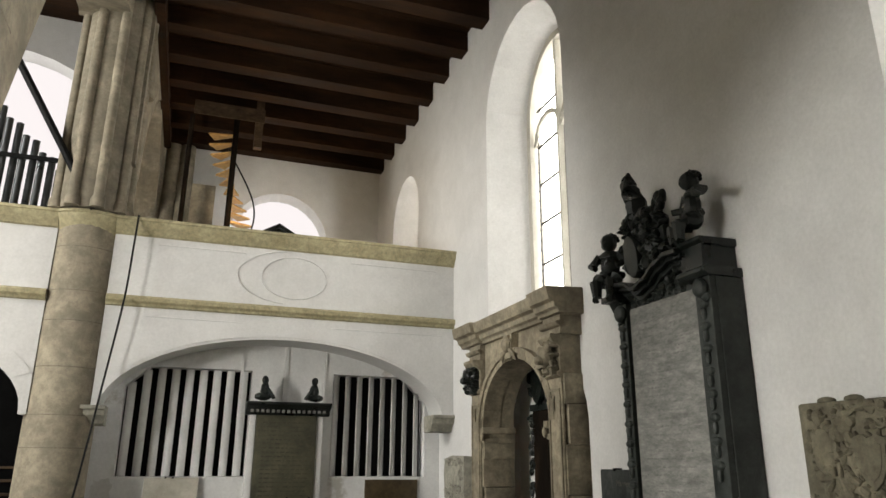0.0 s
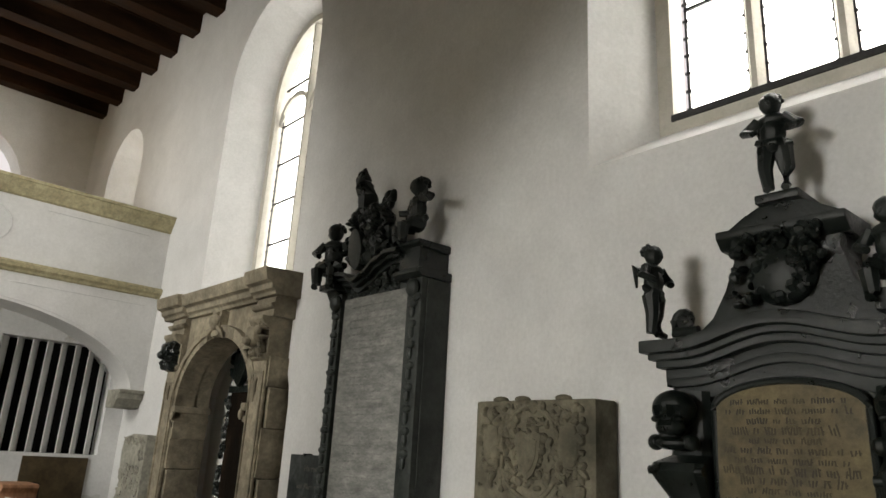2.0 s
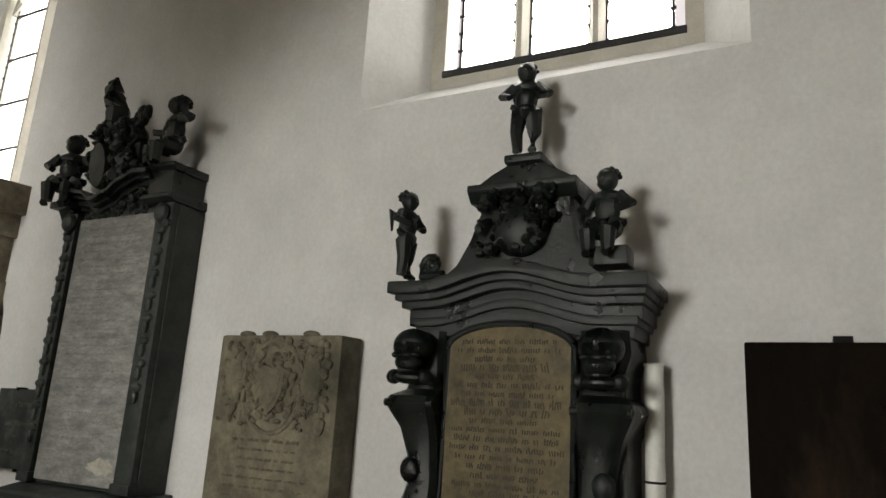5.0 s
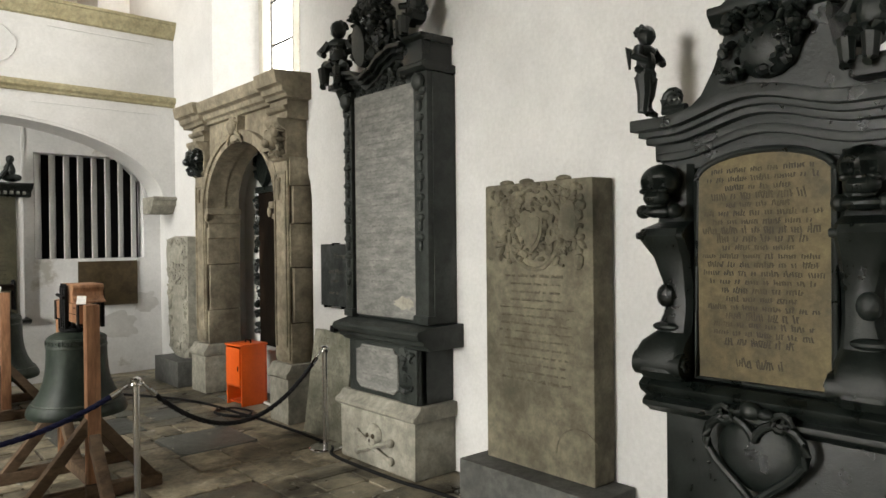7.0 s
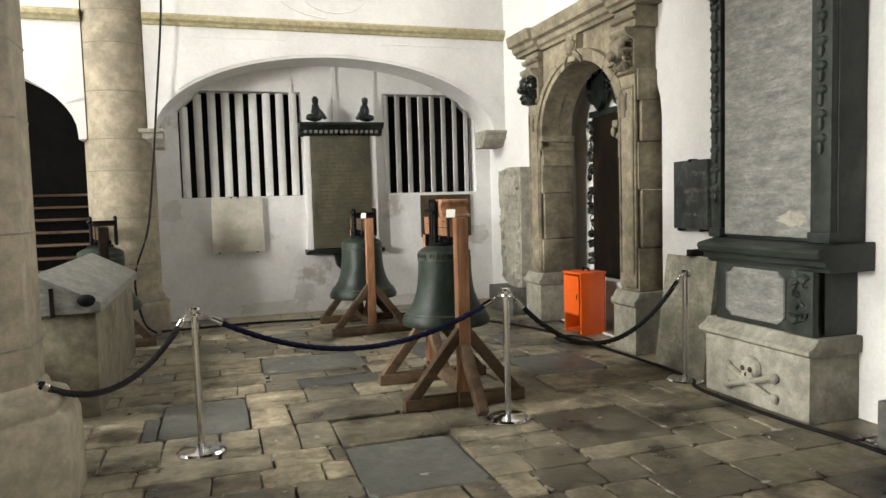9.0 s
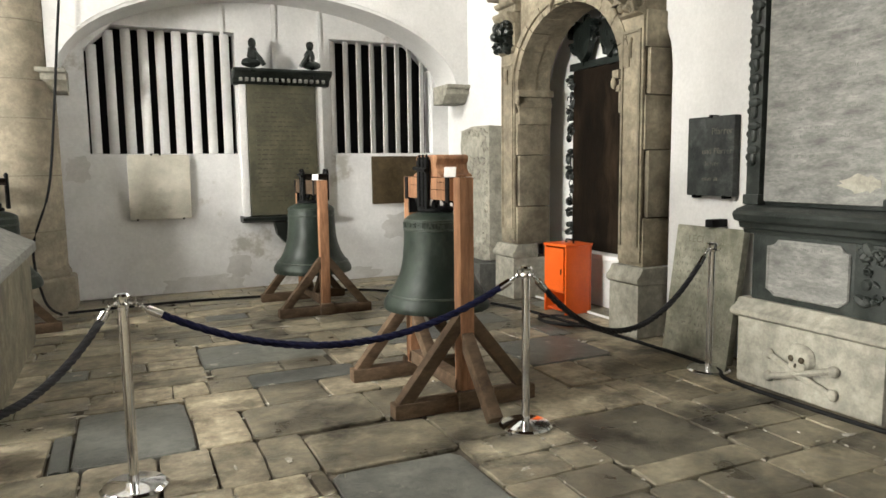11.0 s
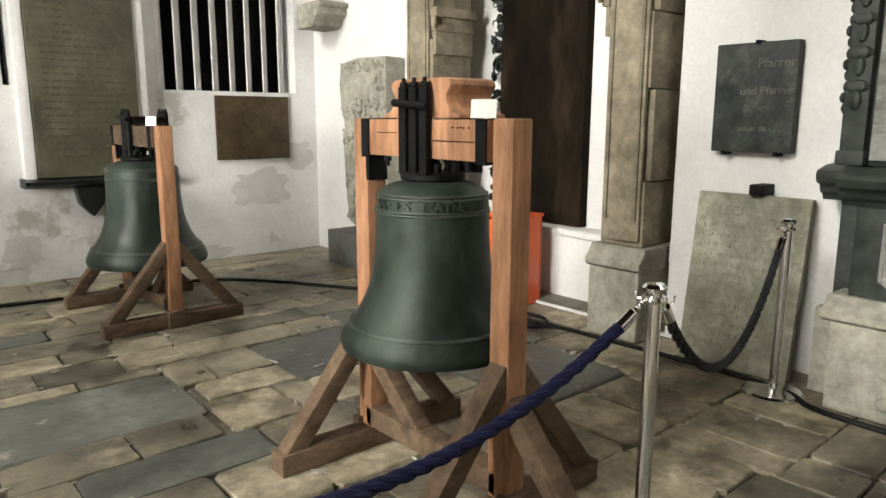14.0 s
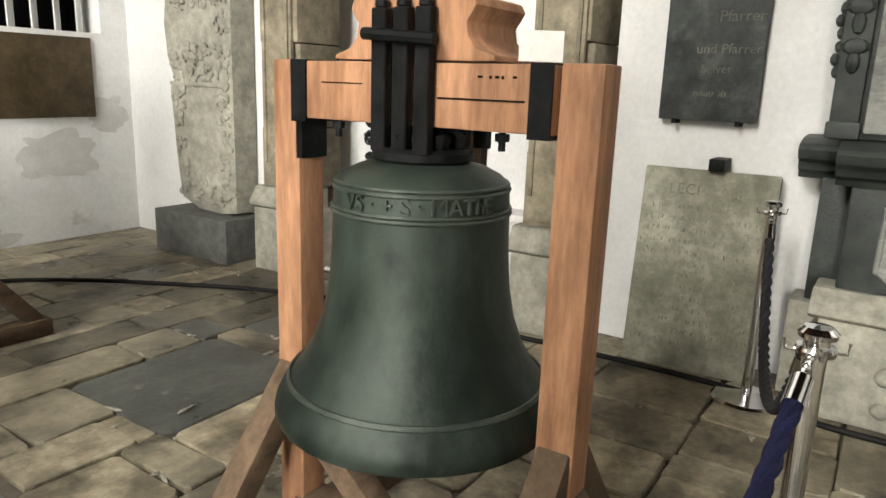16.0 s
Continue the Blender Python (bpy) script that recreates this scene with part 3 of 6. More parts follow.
# arcade between aisle and nave: the wall over the pointed arches
def arcade(name, y0, y1, bays, x0, x1, label):
    b = bmesh.new()
    line = [(y0, 12.6), (y0, bays[0][2])]
    for mid, half, spring, far_spring, rise in bays:
        line.append((mid - half, spring))
        for i in range(1, 19):
            a = math.pi * (1 - i / 18)
            u = math.cos(a)
            line.append((mid + half * u, spring + (far_spring - spring) * (u + 1) / 2 + rise * (0.6 * math.sin(a) + 0.4 * (1 - abs(u)) ** 0.8)))
    line += [(y1, bays[-1][3]), (y1, 12.6)]
    prism(b, line, wall_x(0), x0, x1)
    # stone tone in place of white, so the wall bounces less light
    solid(name, b, M_STONE, label, "wall", "structure", smooth=False)


arcade("wall_arcade_gallery", 12.36, 17.9, [(15.5, 2.35, 6.3, 6.3, 2.65)], -1.32, -0.42, "arcade wall over the gallery, toned below white to bounce less light")
# arch heights out of view are made up to block light higher up
arcade("wall_arcade_aisle", -6, 12.35, [(-2.9, 2.85, 2.5, 2.5, 1.7), (3.2, 2.95, 2.6, 2.6, 2.1), (9.98, 2.33, 6.1, 8.6, 0.5)], -1.5, -0.75, "arcade wall whose unseen low arches are set to shade the upper aisle wall")


def pier(x, y, r, base_r, base_h, shafts, label):
    p = thing("pier", (x, y, 0), label, "pier", "arcade piers")
    seg = 8
    b = bmesh.new()
    lathe(b, [(r, base_h - 0.01), (r, 9.3)], (0, 0, 0), seg if not shafts else 28, math.pi / 8, math.pi / 8 + 2 * math.pi)
    if not shafts:
        soften(b, 0.02)
    part("shaft", b, M_STONE, p, "pale worn stone shaft")
    if shafts:
        b = bmesh.new()
        lathe(b, [(0.47, 5.46), (0.47, 9.3)], (0.0, -0.15, 0), 16)
        part("upper_shaft", b, M_STONE, p)
        for k in range(9):
            a = k * 2 * math.pi / 9 + 0.1
            b = bmesh.new()
            lathe(b, [(0.1, 5.46), (0.1, 5.58), (0.07, 5.63), (0.07, 9.2)], (0.48 * math.cos(a), -0.15 + 0.48 * math.sin(a), 0), 12)
            part("attached_shaft", b, M_STONE, p)
    b = bmesh.new()
    lathe(b, [(base_r, 0), (base_r * 0.99, base_h * 0.72), (base_r * 0.96, base_h * 0.78), (base_r * 0.88, base_h * 0.8), (base_r * 0.9, base_h * 0.86), (base_r * 0.87, base_h * 0.92), (r + 0.035, base_h * 0.95), (r + 0.03, base_h), (r, base_h + 0.03)], (0, 0, 0), seg, math.pi / 8, math.pi / 8 + 2 * math.pi)
    soften(b, 0.025)
    ruffle(b, 0.008, 5)
    part("base", b, M_STONE, p, "chipped stone base")
    for k, z in enumerate([0.93 + 0.56 * i + 0.07 * (i % 3) for i in range(8)]):
        b = bmesh.new()
        lathe(b, [(r + 0.0015, z), (r + 0.003, z + 0.006), (r + 0.0015, z + 0.012)], (0, 0, 0), seg if not shafts else 28, math.pi / 8, math.pi / 8 + 2 * math.pi)
        part("joint", b, M_JOINT, p)
    return p


pier(-0.93, 12.72, 0.44, 0.56, 0.5, True, "pale stone pier with attached shafts carrying the gallery")
pier(-1.12, 6.6, 0.41, 0.6, 0.7, False, "pale worn octagonal stone pier on a chipped base")
bm = bmesh.new()
for x in (-0.5, -0.2, 0.1):
    lathe(bm, [(0.17, 4.4), (0.17, 9.2)], (x, 17.75, 0), 12)
solid("respond", bm, M_STONE, "shafted stone half pier at the gallery wall", "pier", "structure")
bm = bmesh.new()
lathe(bm, [(0.5, 5.17), (0.53, 5.22), (0.55, 5.27), (0.6, 5.33), (0.62, 5.4), (0.64, 5.41), (0.64, 5.45), (0.3, 5.455)], (-0.93, 12.82, 0), 28)
solid("gallery_cornice_round", bm, M_OCHRE, "ochre rail carried round the pier", "moulding", "structure")

# sky beyond the windows
for name, c in (("backdrop_south", (6.6, 6.62, -8, 22, 2, 12)), ("backdrop_north", (-11.02, -11, -8, 22, 0, 12)), ("backdrop_west", (-10, 6.6, 20.9, 20.92, 3, 13))):
    bm = bmesh.new()
    box(bm, *c)
    solid(name, bm, M_SKY, "plain bright overcast sky outside the windows", "sky", "structure")


def patch(x0, x1, z0, z1, seed):
    """A ragged patch of bare plaster on the wall under the gallery."""
    r = random.Random(seed)
    n = 60
    mx, mz = (x0 + x1) / 2, (z0 + z1) / 2
    pts = []
    for i in range(n):
        a = 2 * math.pi * i / n
        k = 0.75 + 0.3 * noise.noise(Vector((math.cos(a) * 2.6, math.sin(a) * 2.6, seed))) + r.uniform(-0.025, 0.025)
        pts.append((mx + (x1 - x0) / 2 * k * math.copysign(abs(math.cos(a)) ** 0.7, math.cos(a)), max(0.0, mz + (z1 - z0) / 2 * k * math.copysign(abs(math.sin(a)) ** 0.7, math.sin(a)))))
    b = bmesh.new()
    prism(b, pts, lambda u, v, d: (u, d, v), B - 0.004, B + 0.002)
    solid("bare_plaster", b, M_DAMP, "ragged patch of bare grey plaster", "patch", "structure", smooth=False)


for k, p in enumerate(((-0.52, -0.16, 1.42, 1.84), (0.35, 1.75, -0.12, 0.24), (1.35, 1.75, 0.1, 0.5), (3.55, 4.4, 0.5, 1.02), (2.7, 3.6, -0.1, 0.2), (4.2, 4.68, 0.9, 1.3))):
    patch(*p, k + 2)


# ---- monuments on and against the aisle wall ----
def putto(bm, x, y, z, s, sit=False, turn=0.0, arm=0.0):
    """A plump carved child figure, plain."""
    m = Matrix.Translation((x, y, z)) @ Matrix.Rotation(turn, 4, "Z") @ Matrix.Scale(s, 4)
    b = bmesh.new()

    def e(c, r, t=None):
        blob(b, c, r, t, 10, 7)
    hip = 0.22 if sit else 0.44
    e((0, 0, hip + 0.02), (0.105, 0.125, 0.11))
    e((0, 0, hip + 0.17), (0.10, 0.12, 0.16))
    e((0, 0, hip + 0.29), (0.09, 0.14, 0.075))
    e((-0.01, 0, hip + 0.46), (0.105, 0.10, 0.118))
    for k in range(22):
        a, q = k * 2.4, 0.25 + 0.7 * (k / 22)
        e((0.03 + 0.1 * math.sqrt(1 - q * q) * math.cos(a) * 0.9, 0.1 * math.sqrt(1 - q * q) * math.sin(a), hip + 0.46 + 0.118 * q), (0.026, 0.026, 0.026))
    e((-0.1, 0, hip + 0.44), (0.025, 0.02, 0.025))
    for side in (-1, 1):
        if sit:
            tube(b, [(0, side * 0.07, 0.2), (-0.14, side * 0.1, 0.2), (-0.2, side * 0.1, 0.16), (-0.2, side * 0.09, -0.02), (-0.25, side * 0.09, -0.06)], [0.085, 0.085, 0.075, 0.055, 0.04], 8)
        else:
            tube(b, [(0, side * 0.065, hip), (-0.03 * side, side * 0.085, 0.24), (0, side * 0.075, 0.05), (-0.07, side * 0.08, 0.02)], [0.095, 0.07, 0.05, 0.035], 8)
        out = 0.24 + (arm if side < 0 else 0)
        tube(b, [(0, side * 0.12, hip + 0.3), (-0.03, side * out, hip + 0.2), (-0.12, side * (out - 0.1 + arm * 0.8), hip + 0.14 + arm * 0.3)], [0.06, 0.05, 0.035], 8)
    tube(b, [(0.04, -0.13, hip + 0.05), (-0.08, 0.0, hip - 0.02), (0.02, 0.13, hip + 0.1), (0.09, 0.0, hip + 0.12), (0.04, -0.13, hip + 0.05)], 0.045, 6)
    tube(b, [(0.06, 0.1, hip + 0.25), (0.12, 0.16, hip + 0.33), (0.13, 0.12, hip + 0.1)], [0.05, 0.035, 0.01], 6)
    ruffle(b, 0.014, 14)
    for v in b.verts:
        v.co = m @ v.co
    data = bpy.data.meshes.new("tmp")
    b.to_mesh(data)
    bm.from_mesh(data)
    bpy.data.meshes.remove(data)
    b.free()


def carving(bm, x, y0, y1, z0, z1, n, seed, size=0.06, deep=0.035):
    """Foliage, scrolls and knots in relief on a face that looks to -x."""
    r = random.Random(seed)
    for i in range(n):
        y, z = r.uniform(y0, y1), r.uniform(z0, z1)
        s = size * r.uniform(0.5, 1.1)
        if i % 4 == 0:
            s *= 0.75
            a0 = r.uniform(0, 6.3)
            w = r.choice((-1, 1))
            tube(bm, [(x - deep * 0.4, y + w * s * (1 - k / 11) * math.cos(a0 + k * 0.6), z + s * (1 - k / 11) * math.sin(a0 + k * 0.6)) for k in range(9)], [s * 0.24 * (1 - k / 12) for k in range(9)], 5)
        else:
            blob(bm, (x, y, z), (deep * r.uniform(0.6, 1.2), s * r.uniform(0.35, 0.8), s * r.uniform(0.3, 0.9)), Matrix.Rotation(r.uniform(0, 3), 4, "X"), 7, 5)


def shield(bm, x, y, z, w, h, thick=0.05):
    pts = [(-w, h * 0.55), (-w * 0.5, h * 0.65), (0, h * 0.55), (w * 0.5, h * 0.65), (w, h * 0.55), (w * 0.85, -h * 0.1), (w * 0.5, -h * 0.45), (0, -h * 0.65), (-w * 0.5, -h * 0.45), (-w * 0.85, -h * 0.1)]
    prism(bm, pts, lambda u, v, d: (x + d, y + u, z + v), -thick, 0.02)


def lines(bm, x, y0, y1, z0, z1, rows, seed, thick=0.004, fill=0.55):
    """Lines of writing too worn to read, as broken bars on a face that looks to -x."""
    r = random.Random(seed)
    pitch = (z1 - z0) / rows
    for i in range(rows):
        z = z1 - (i + 0.5) * pitch
        half = (y1 - y0) / 2 * r.uniform(0.55, 1.0)
        mid = (y0 + y1) / 2
        y = mid + half
        big = r.random() < 0.2
        while y > mid - half + 0.02:
            w = r.uniform(0.03, 0.11)
            e = max(y - w, mid - half)
            h = pitch * fill * (0.62 if big else 0.42) * r.uniform(0.8, 1.1)
            n = max(2, int((y - e) / 0.013))
            for k in range(n):                # leaning strokes of each word, some joined at head or foot
                a = y - (y - e) * k / n
                lo, hi = h / 2 * r.uniform(0.7, 1.0), h / 2 * r.uniform(0.7, 1.0) * (1.6 if r.random() < 0.2 else 1.0)
                turn = Matrix.Translation((x, a - 0.005, z)) @ Matrix.Rotation(r.uniform(-0.3, 0.3), 4, "X")
                box(bm, -thick, 0.003, -0.0038, 0.0038, -lo, hi, turn)
                if r.random() < 0.55:
                    zz = z + r.choice((-0.8, 0.0, 0.8)) * h / 2
                    box(bm, x - thick * 0.9, x + 0.003, a - 0.014, a - 0.002, zz - h * 0.09, zz + h * 0.09)
            y = e - 0.022


def mould(bm, profile, y0, y1, ends=True):
    """A moulding along y: profile of (x, z); its ends return to the wall."""
    prism(bm, profile, lambda u, v, d: (u, d, v), y0, y1)


# portal
portal = thing("portal", (4.45, 9.68, 0), "weathered brown sandstone portal with pilasters and a moulded cornice", "portal")
for y0, y1, side in ((8.43, 8.78, -1), (10.68, 11.07, 1)):
    b = bmesh.new()
    box(b, 4.36, 4.9, y0 - 0.04, y1 + 0.03, 0, 0.5)
    prism(b, [(4.36, 0.5), (4.33, 0.52), (4.33, 0.56), (4.37, 0.6), (4.4, 0.66), (W - 0.002, 0.66), (W - 0.002, 0.5)], lambda u, v, d: (u, d, v), y0 - 0.06, y1 + 0.05)
    soften(b, 0.014)
    wpart("plinth", b, M_RELIEF, portal, "pale moulded plinth with flaking foot")
    z, k = 0.66, 0
    while z < 2.94:
        h = (0.46, 0.62, 0.5, 0.42)[k % 4]
        h = min(h, 2.99 - z)
        b = bmesh.new()
        box(b, 4.44 + 0.03 * (k % 2), 4.9, y0 - (0.022 if k % 2 and side < 0 else 0.0), y1 + (0.022 if k % 2 and side > 0 else 0.0), z + 0.003, z + h - 0.003)
        soften(b, 0.012)
        ruffle(b, 0.004, 9)
        wpart("jamb_stone", b, M_PORTAL, portal)
        z += h
        k += 1
    b = bmesh.new()
    yc = (y0 + y1) / 2
    prism(b, [(-0.155, 0.7), (0.155, 0.7), (0.155, 2.94), (-0.155, 2.94)], lambda u, v, d: (4.44 + d, yc + u, v), -0.025, 0.01)
    soften(b, 0.008)
    wpart("pilaster", b, M_PORTAL, portal)
    b = bmesh.new()
    for s in (-1, 1):
        box(b, 4.4, 4.42, yc + s * 0.12 - 0.012, yc + s * 0.12 + 0.012, 0.85, 2.82)
    box(b, 4.4, 4.42, yc - 0.13, yc + 0.13, 2.8, 2.825)
    tube(b, [(4.405, yc, 2.76), (4.4, yc + 0.02, 2.66), (4.405, yc, 2.58)], [0.012, 0.025, 0.006], 6)
    wpart("pilaster_fillet", b, M_PORTAL, portal)
    b = bmesh.new()
    mould(b, [(4.44, 2.93), (4.37, 2.96), (4.37, 3.0), (4.41, 3.02), (4.41, 3.28), (4.34, 3.32), (4.3, 3.37), (4.3, 3.41), (W - 0.002, 3.41), (W - 0.002, 2.93)], y0 + 0.02, y1 - 0.02)
    soften(b, 0.01)
    wpart("capital", b, M_PORTAL, portal)
    b = bmesh.new()
    carving(b, 4.37, y0 + 0.05, y1 - 0.05, 2.98, 3.34, 46, 5 + side, 0.08, 0.07)
    blob(b, (4.32, yc, 3.18), (0.1, 0.11, 0.12))
    blob(b, (4.24, yc, 3.13), (0.06, 0.06, 0.055))
    for e in (-1, 1):
        blob(b, (4.3, yc + e * 0.1, 3.25), (0.04, 0.035, 0.05))
        tube(b, [(4.34, yc + e * 0.1, 3.1), (4.3, yc + e * 0.14, 3.04), (4.33, yc + e * 0.12, 2.98)], [0.04, 0.03, 0.02], 7)
    wpart("capital_carving", b, M_DARK if side > 0 else M_PORTAL, portal, "worn carved lion-like capital")
    b = bmesh.new()
    box(b, 4.4, W - 0.002, yc - 0.2, yc + 0.2, 3.41, 3.62)
    mould(b, [(4.4, 3.48), (4.36, 3.5), (4.34, 3.54), (4.4, 3.56)], yc - 0.22, yc + 0.22)
    soften(b, 0.012)
    wpart("entablature_block", b, M_PORTAL, portal)
    b = bmesh.new()                             # impost inside the opening
    ye = y1 if side < 0 else y0
    box(b, 4.42, 4.89, min(ye, ye - side * 0.06), max(ye, ye - side * 0.06), 2.3, 2.36)
    box(b, 4.4, 4.89, min(ye, ye - side * 0.09), max(ye, ye - side * 0.09), 2.42, 2.5)
    box(b, 4.44, 4.89, min(ye, ye - side * 0.04), max(ye, ye - side * 0.04), 2.1, 2.42)
    soften(b, 0.01)
    blob(b, (4.4, ye - side * 0.06, 2.38), (0.03, 0.03, 0.06))
    wpart("impost", b, M_PORTAL, portal)
b = bmesh.new()
n = 20
pts = [(8.78, 3.62), (8.78, 2.5)] + [(NICHE - 0.945 * math.cos(math.pi * i / n), 2.5 + 0.8 * math.sin(math.pi * i / n)) for i in range(1, n)] + [(10.68, 2.5), (10.68, 3.62)]
prism(b, pts, lambda u, v, d: (d, u, v), 4.48, 4.88)
wpart("spandrel", b, M_PORTAL, portal, "stained flat spandrel over the arch")
for i in range(11):
    b = bmesh.new()
    a0, a1 = math.pi * (i + 0.02) / 11, math.pi * (i + 0.98) / 11
    ring = [(NICHE - r * math.cos(a), 2.5 + r * math.sin(a) * 0.85) for r, seq in ((0.935, (a0, (a0 + a1) / 2, a1)), (1.05, (a1, (a0 + a1) / 2, a0))) for a in seq]
    prism(b, ring, lambda u, v, d: (d, u, v), 4.43, 4.68)
    ring2 = [(NICHE - r * math.cos(a), 2.5 + r * math.sin(a) * 0.85) for r, seq in ((1.02, (a0, (a0 + a1) / 2, a1)), (1.1, (a1, (a0 + a1) / 2, a0))) for a in seq]
    prism(b, ring2, lambda u, v, d: (d, u, v), 4.405, 4.5)
    wpart("arch_stone", b, M_PORTAL, portal)
b = bmesh.new()
prism(b, [(-0.09, 3.3), (0.09, 3.3), (0.13, 3.6), (-0.13, 3.6)], lambda u, v, d: (d, NICHE + u, v), 4.38, 4.5)
blob(b, (4.37, NICHE, 3.47), (0.07, 0.08, 0.1))
blob(b, (4.34, NICHE, 3.46), (0.03, 0.03, 0.04))
for s in (-1, 1):
    tube(b, [(4.38, NICHE + s * 0.07, 3.4), (4.38, NICHE + s * 0.16, 3.34), (4.4, NICHE + s * 0.2, 3.26)], [0.03, 0.03, 0.012], 6)
carving(b, 4.38, NICHE - 0.1, NICHE + 0.1, 3.3, 3.58, 8, 3, 0.06, 0.04)
wpart("keystone", b, M_PORTAL, portal, "carved head on the keystone")
b = bmesh.new()
prof = [(W - 0.002, 3.62), (4.42, 3.62), (4.41, 3.66), (4.37, 3.68), (4.36, 3.74), (4.3, 3.76), (4.28, 3.84), (4.27, 3.9), (W - 0.002, 3.92)]
mould(b, prof, 8.4, 11.24)
for y0, y1 in ((8.34, 8.84), (10.62, 11.3)):
    mould(b, [(u - 0.06 if u < 4.6 else u, v + 0.012) for u, v in prof], y0, y1)
soften(b, 0.012)
ruffle(b, 0.006, 6)
wpart("cornice", b, M_PORTAL, portal, "grey-brown moulded cornice")

portal.location.x += 0.03

# dark epitaph in the niche
epi = thing("epitaph", (5.15, 9.96, 0.6), "blackened wooden epitaph with carved edge in the niche", "epitaph")
b = bmesh.new()
box(b, 5.1, 5.198, 9.47, 10.45, 0.62, 2.72)
soften(b, 0.008)
wpart("panel", b, M_DARKWOOD, epi, "near-black scratched panel")
b = bmesh.new()
carving(b, 5.11, 10.45, 10.55, 0.75, 2.7, 60, 21, 0.07, 0.05)
wpart("carved_edge", b, M_DARK, epi)
b = bmesh.new()
box(b, 5.08, 5.198, 9.42, 10.5, 2.72, 2.8)
for yy in (9.72, 10.2):
    shield(b, 5.09, yy, 3.02, 0.17, 0.36, 0.06)
carving(b, 5.09, 9.45, 10.47, 2.82, 3.25, 50, 23, 0.1, 0.07)
wpart("crest", b, M_DARK, epi, "carved crest with two shields")
b = bmesh.new()
box(b, 4.98, 5.198, 8.9, 10.9, 0.02, 0.56)
box(b, 4.95, 5.198, 8.88, 10.95, 0.56, 0.615)
soften(b, 0.01)
solid("niche_bench", b, M_PLASTER, "low whitened ledge in the niche", "ledge", "structure")

b = bmesh.new()
box(b, 4.72, 5.19, 8.45, 11.05, -0.02, 0.026)
soften(b, 0.004)
solid("niche_floor", b, M_FLOOR, "worn brown stone floor of the niche", "floor", "structure")

# orange box
ob = thing("orange_cabinet", (4.5, 9.7, 0), "bright orange open-bottomed wooden cabinet by the portal", "cabinet")
m = Matrix.Translation((4.4, 9.56, 0)) @ Matrix.Rotation(math.atan2(0.36, -0.03), 4, "Z")     # local x along the front, y away from the wall side


def obox(x0, x1, y0, y1, z0, z1, name, material, label=""):
    b = bmesh.new()
    box(b, x0, x1, y0, y1, z0, z1, m)
    soften(b, 0.004)
    return wpart(name, b, material, ob, label)


# back, shelf and bottom carry the inside's shade in their colour
obox(0, 0.37, -0.36, -0.335, 0.0, 0.74, "back", M_ORANGE_SHADED)
obox(0, 0.02, -0.335, -0.002, 0.0, 0.74, "side", M_ORANGE)
obox(0.35, 0.37, -0.335, -0.002, 0.0, 0.74, "side", M_ORANGE)
obox(-0.012, 0.382, -0.365, 0.014, 0.741, 0.765, "top", M_ORANGE)
obox(0.02, 0.35, -0.335, -0.004, 0.235, 0.255, "shelf", M_ORANGE_SHADED)
obox(0.02, 0.35, -0.335, -0.03, 0.03, 0.05, "bottom", M_ORANGE_SHADED)
door = obox(0.024, 0.346, -0.002, 0.016, 0.26, 0.72, "door", M_ORANGE)
b = bmesh.new()
box(b, 0.05, 0.062, 0.016, 0.026, 0.44, 0.5, m)
wpart("keyhole_plate", b, M_IRON, door, "small dark keyhole plate")
b = bmesh.new()
tube(b, [m @ Vector(p) for p in ((0.12, -0.2, 0.765), (0.12, -0.2, 0.8), (0.24, -0.2, 0.8), (0.24, -0.2, 0.765))], 0.012, 6)
wpart("handle", b, M_IRON, ob, "dark carrying handle on top")

# tall wall monument with a crest
mon = thing("wall_monument", (4.45, 6.55, 0), "tall dark stone wall monument with inscription and crest figures", "monument")
b = bmesh.new()
box(b, 4.24, W - 0.002, 5.98, 7.1, 0, 0.5)
box(b, 4.44, W - 0.002, 7.09, 7.26, 0, 0.5)
mould(b, [(4.24, 0.49), (4.2, 0.51), (4.2, 0.545), (4.25, 0.57), (4.29, 0.62), (W - 0.002, 0.62), (W - 0.002, 0.49)], 5.95, 7.15)
soften(b, 0.016)
ruffle(b, 0.007, 6)
base = wpart("base", b, M_RELIEF, mon, "pale worn base block")
b = bmesh.new()
blob(b, (4.23, 6.55, 0.3), (0.05, 0.11, 0.095))
blob(b, (4.21, 6.55, 0.24), (0.04, 0.075, 0.05))
for s in (-1, 1):
    tube(b, [(4.22, 6.55 - s * 0.24, 0.11), (4.2, 6.55, 0.19), (4.22, 6.55 + s * 0.24, 0.27)], 0.022, 7)
    for e in (-1, 1):
        blob(b, (4.22, 6.55 + e * s * 0.25, 0.19 + e * 0.08), (0.03, 0.04, 0.04))
ruffle(b, 0.006, 20)
part("skull_relief", b, M_RELIEF, base, "skull and crossed bones in relief")
# dark blobs on the surface paint the shade of hollow eyes and nose
b = bmesh.new()
for yy in (6.51, 6.59):
    blob(b, (4.183, yy, 0.295), (0.012, 0.022, 0.022))
blob(b, (4.18, 6.55, 0.25), (0.012, 0.012, 0.018))
part("skull_sockets", b, M_INK_AND_SHADE, base)
b = bmesh.new()
box(b, 4.32, W - 0.002, 6.0, 7.06, 0.62, 1.11)
box(b, 4.5, W - 0.002, 7.05, 7.2, 0.5, 1.11)
soften(b, 0.012)
wpart("die", b, M_DARK_GREY, mon)
b = bmesh.new()
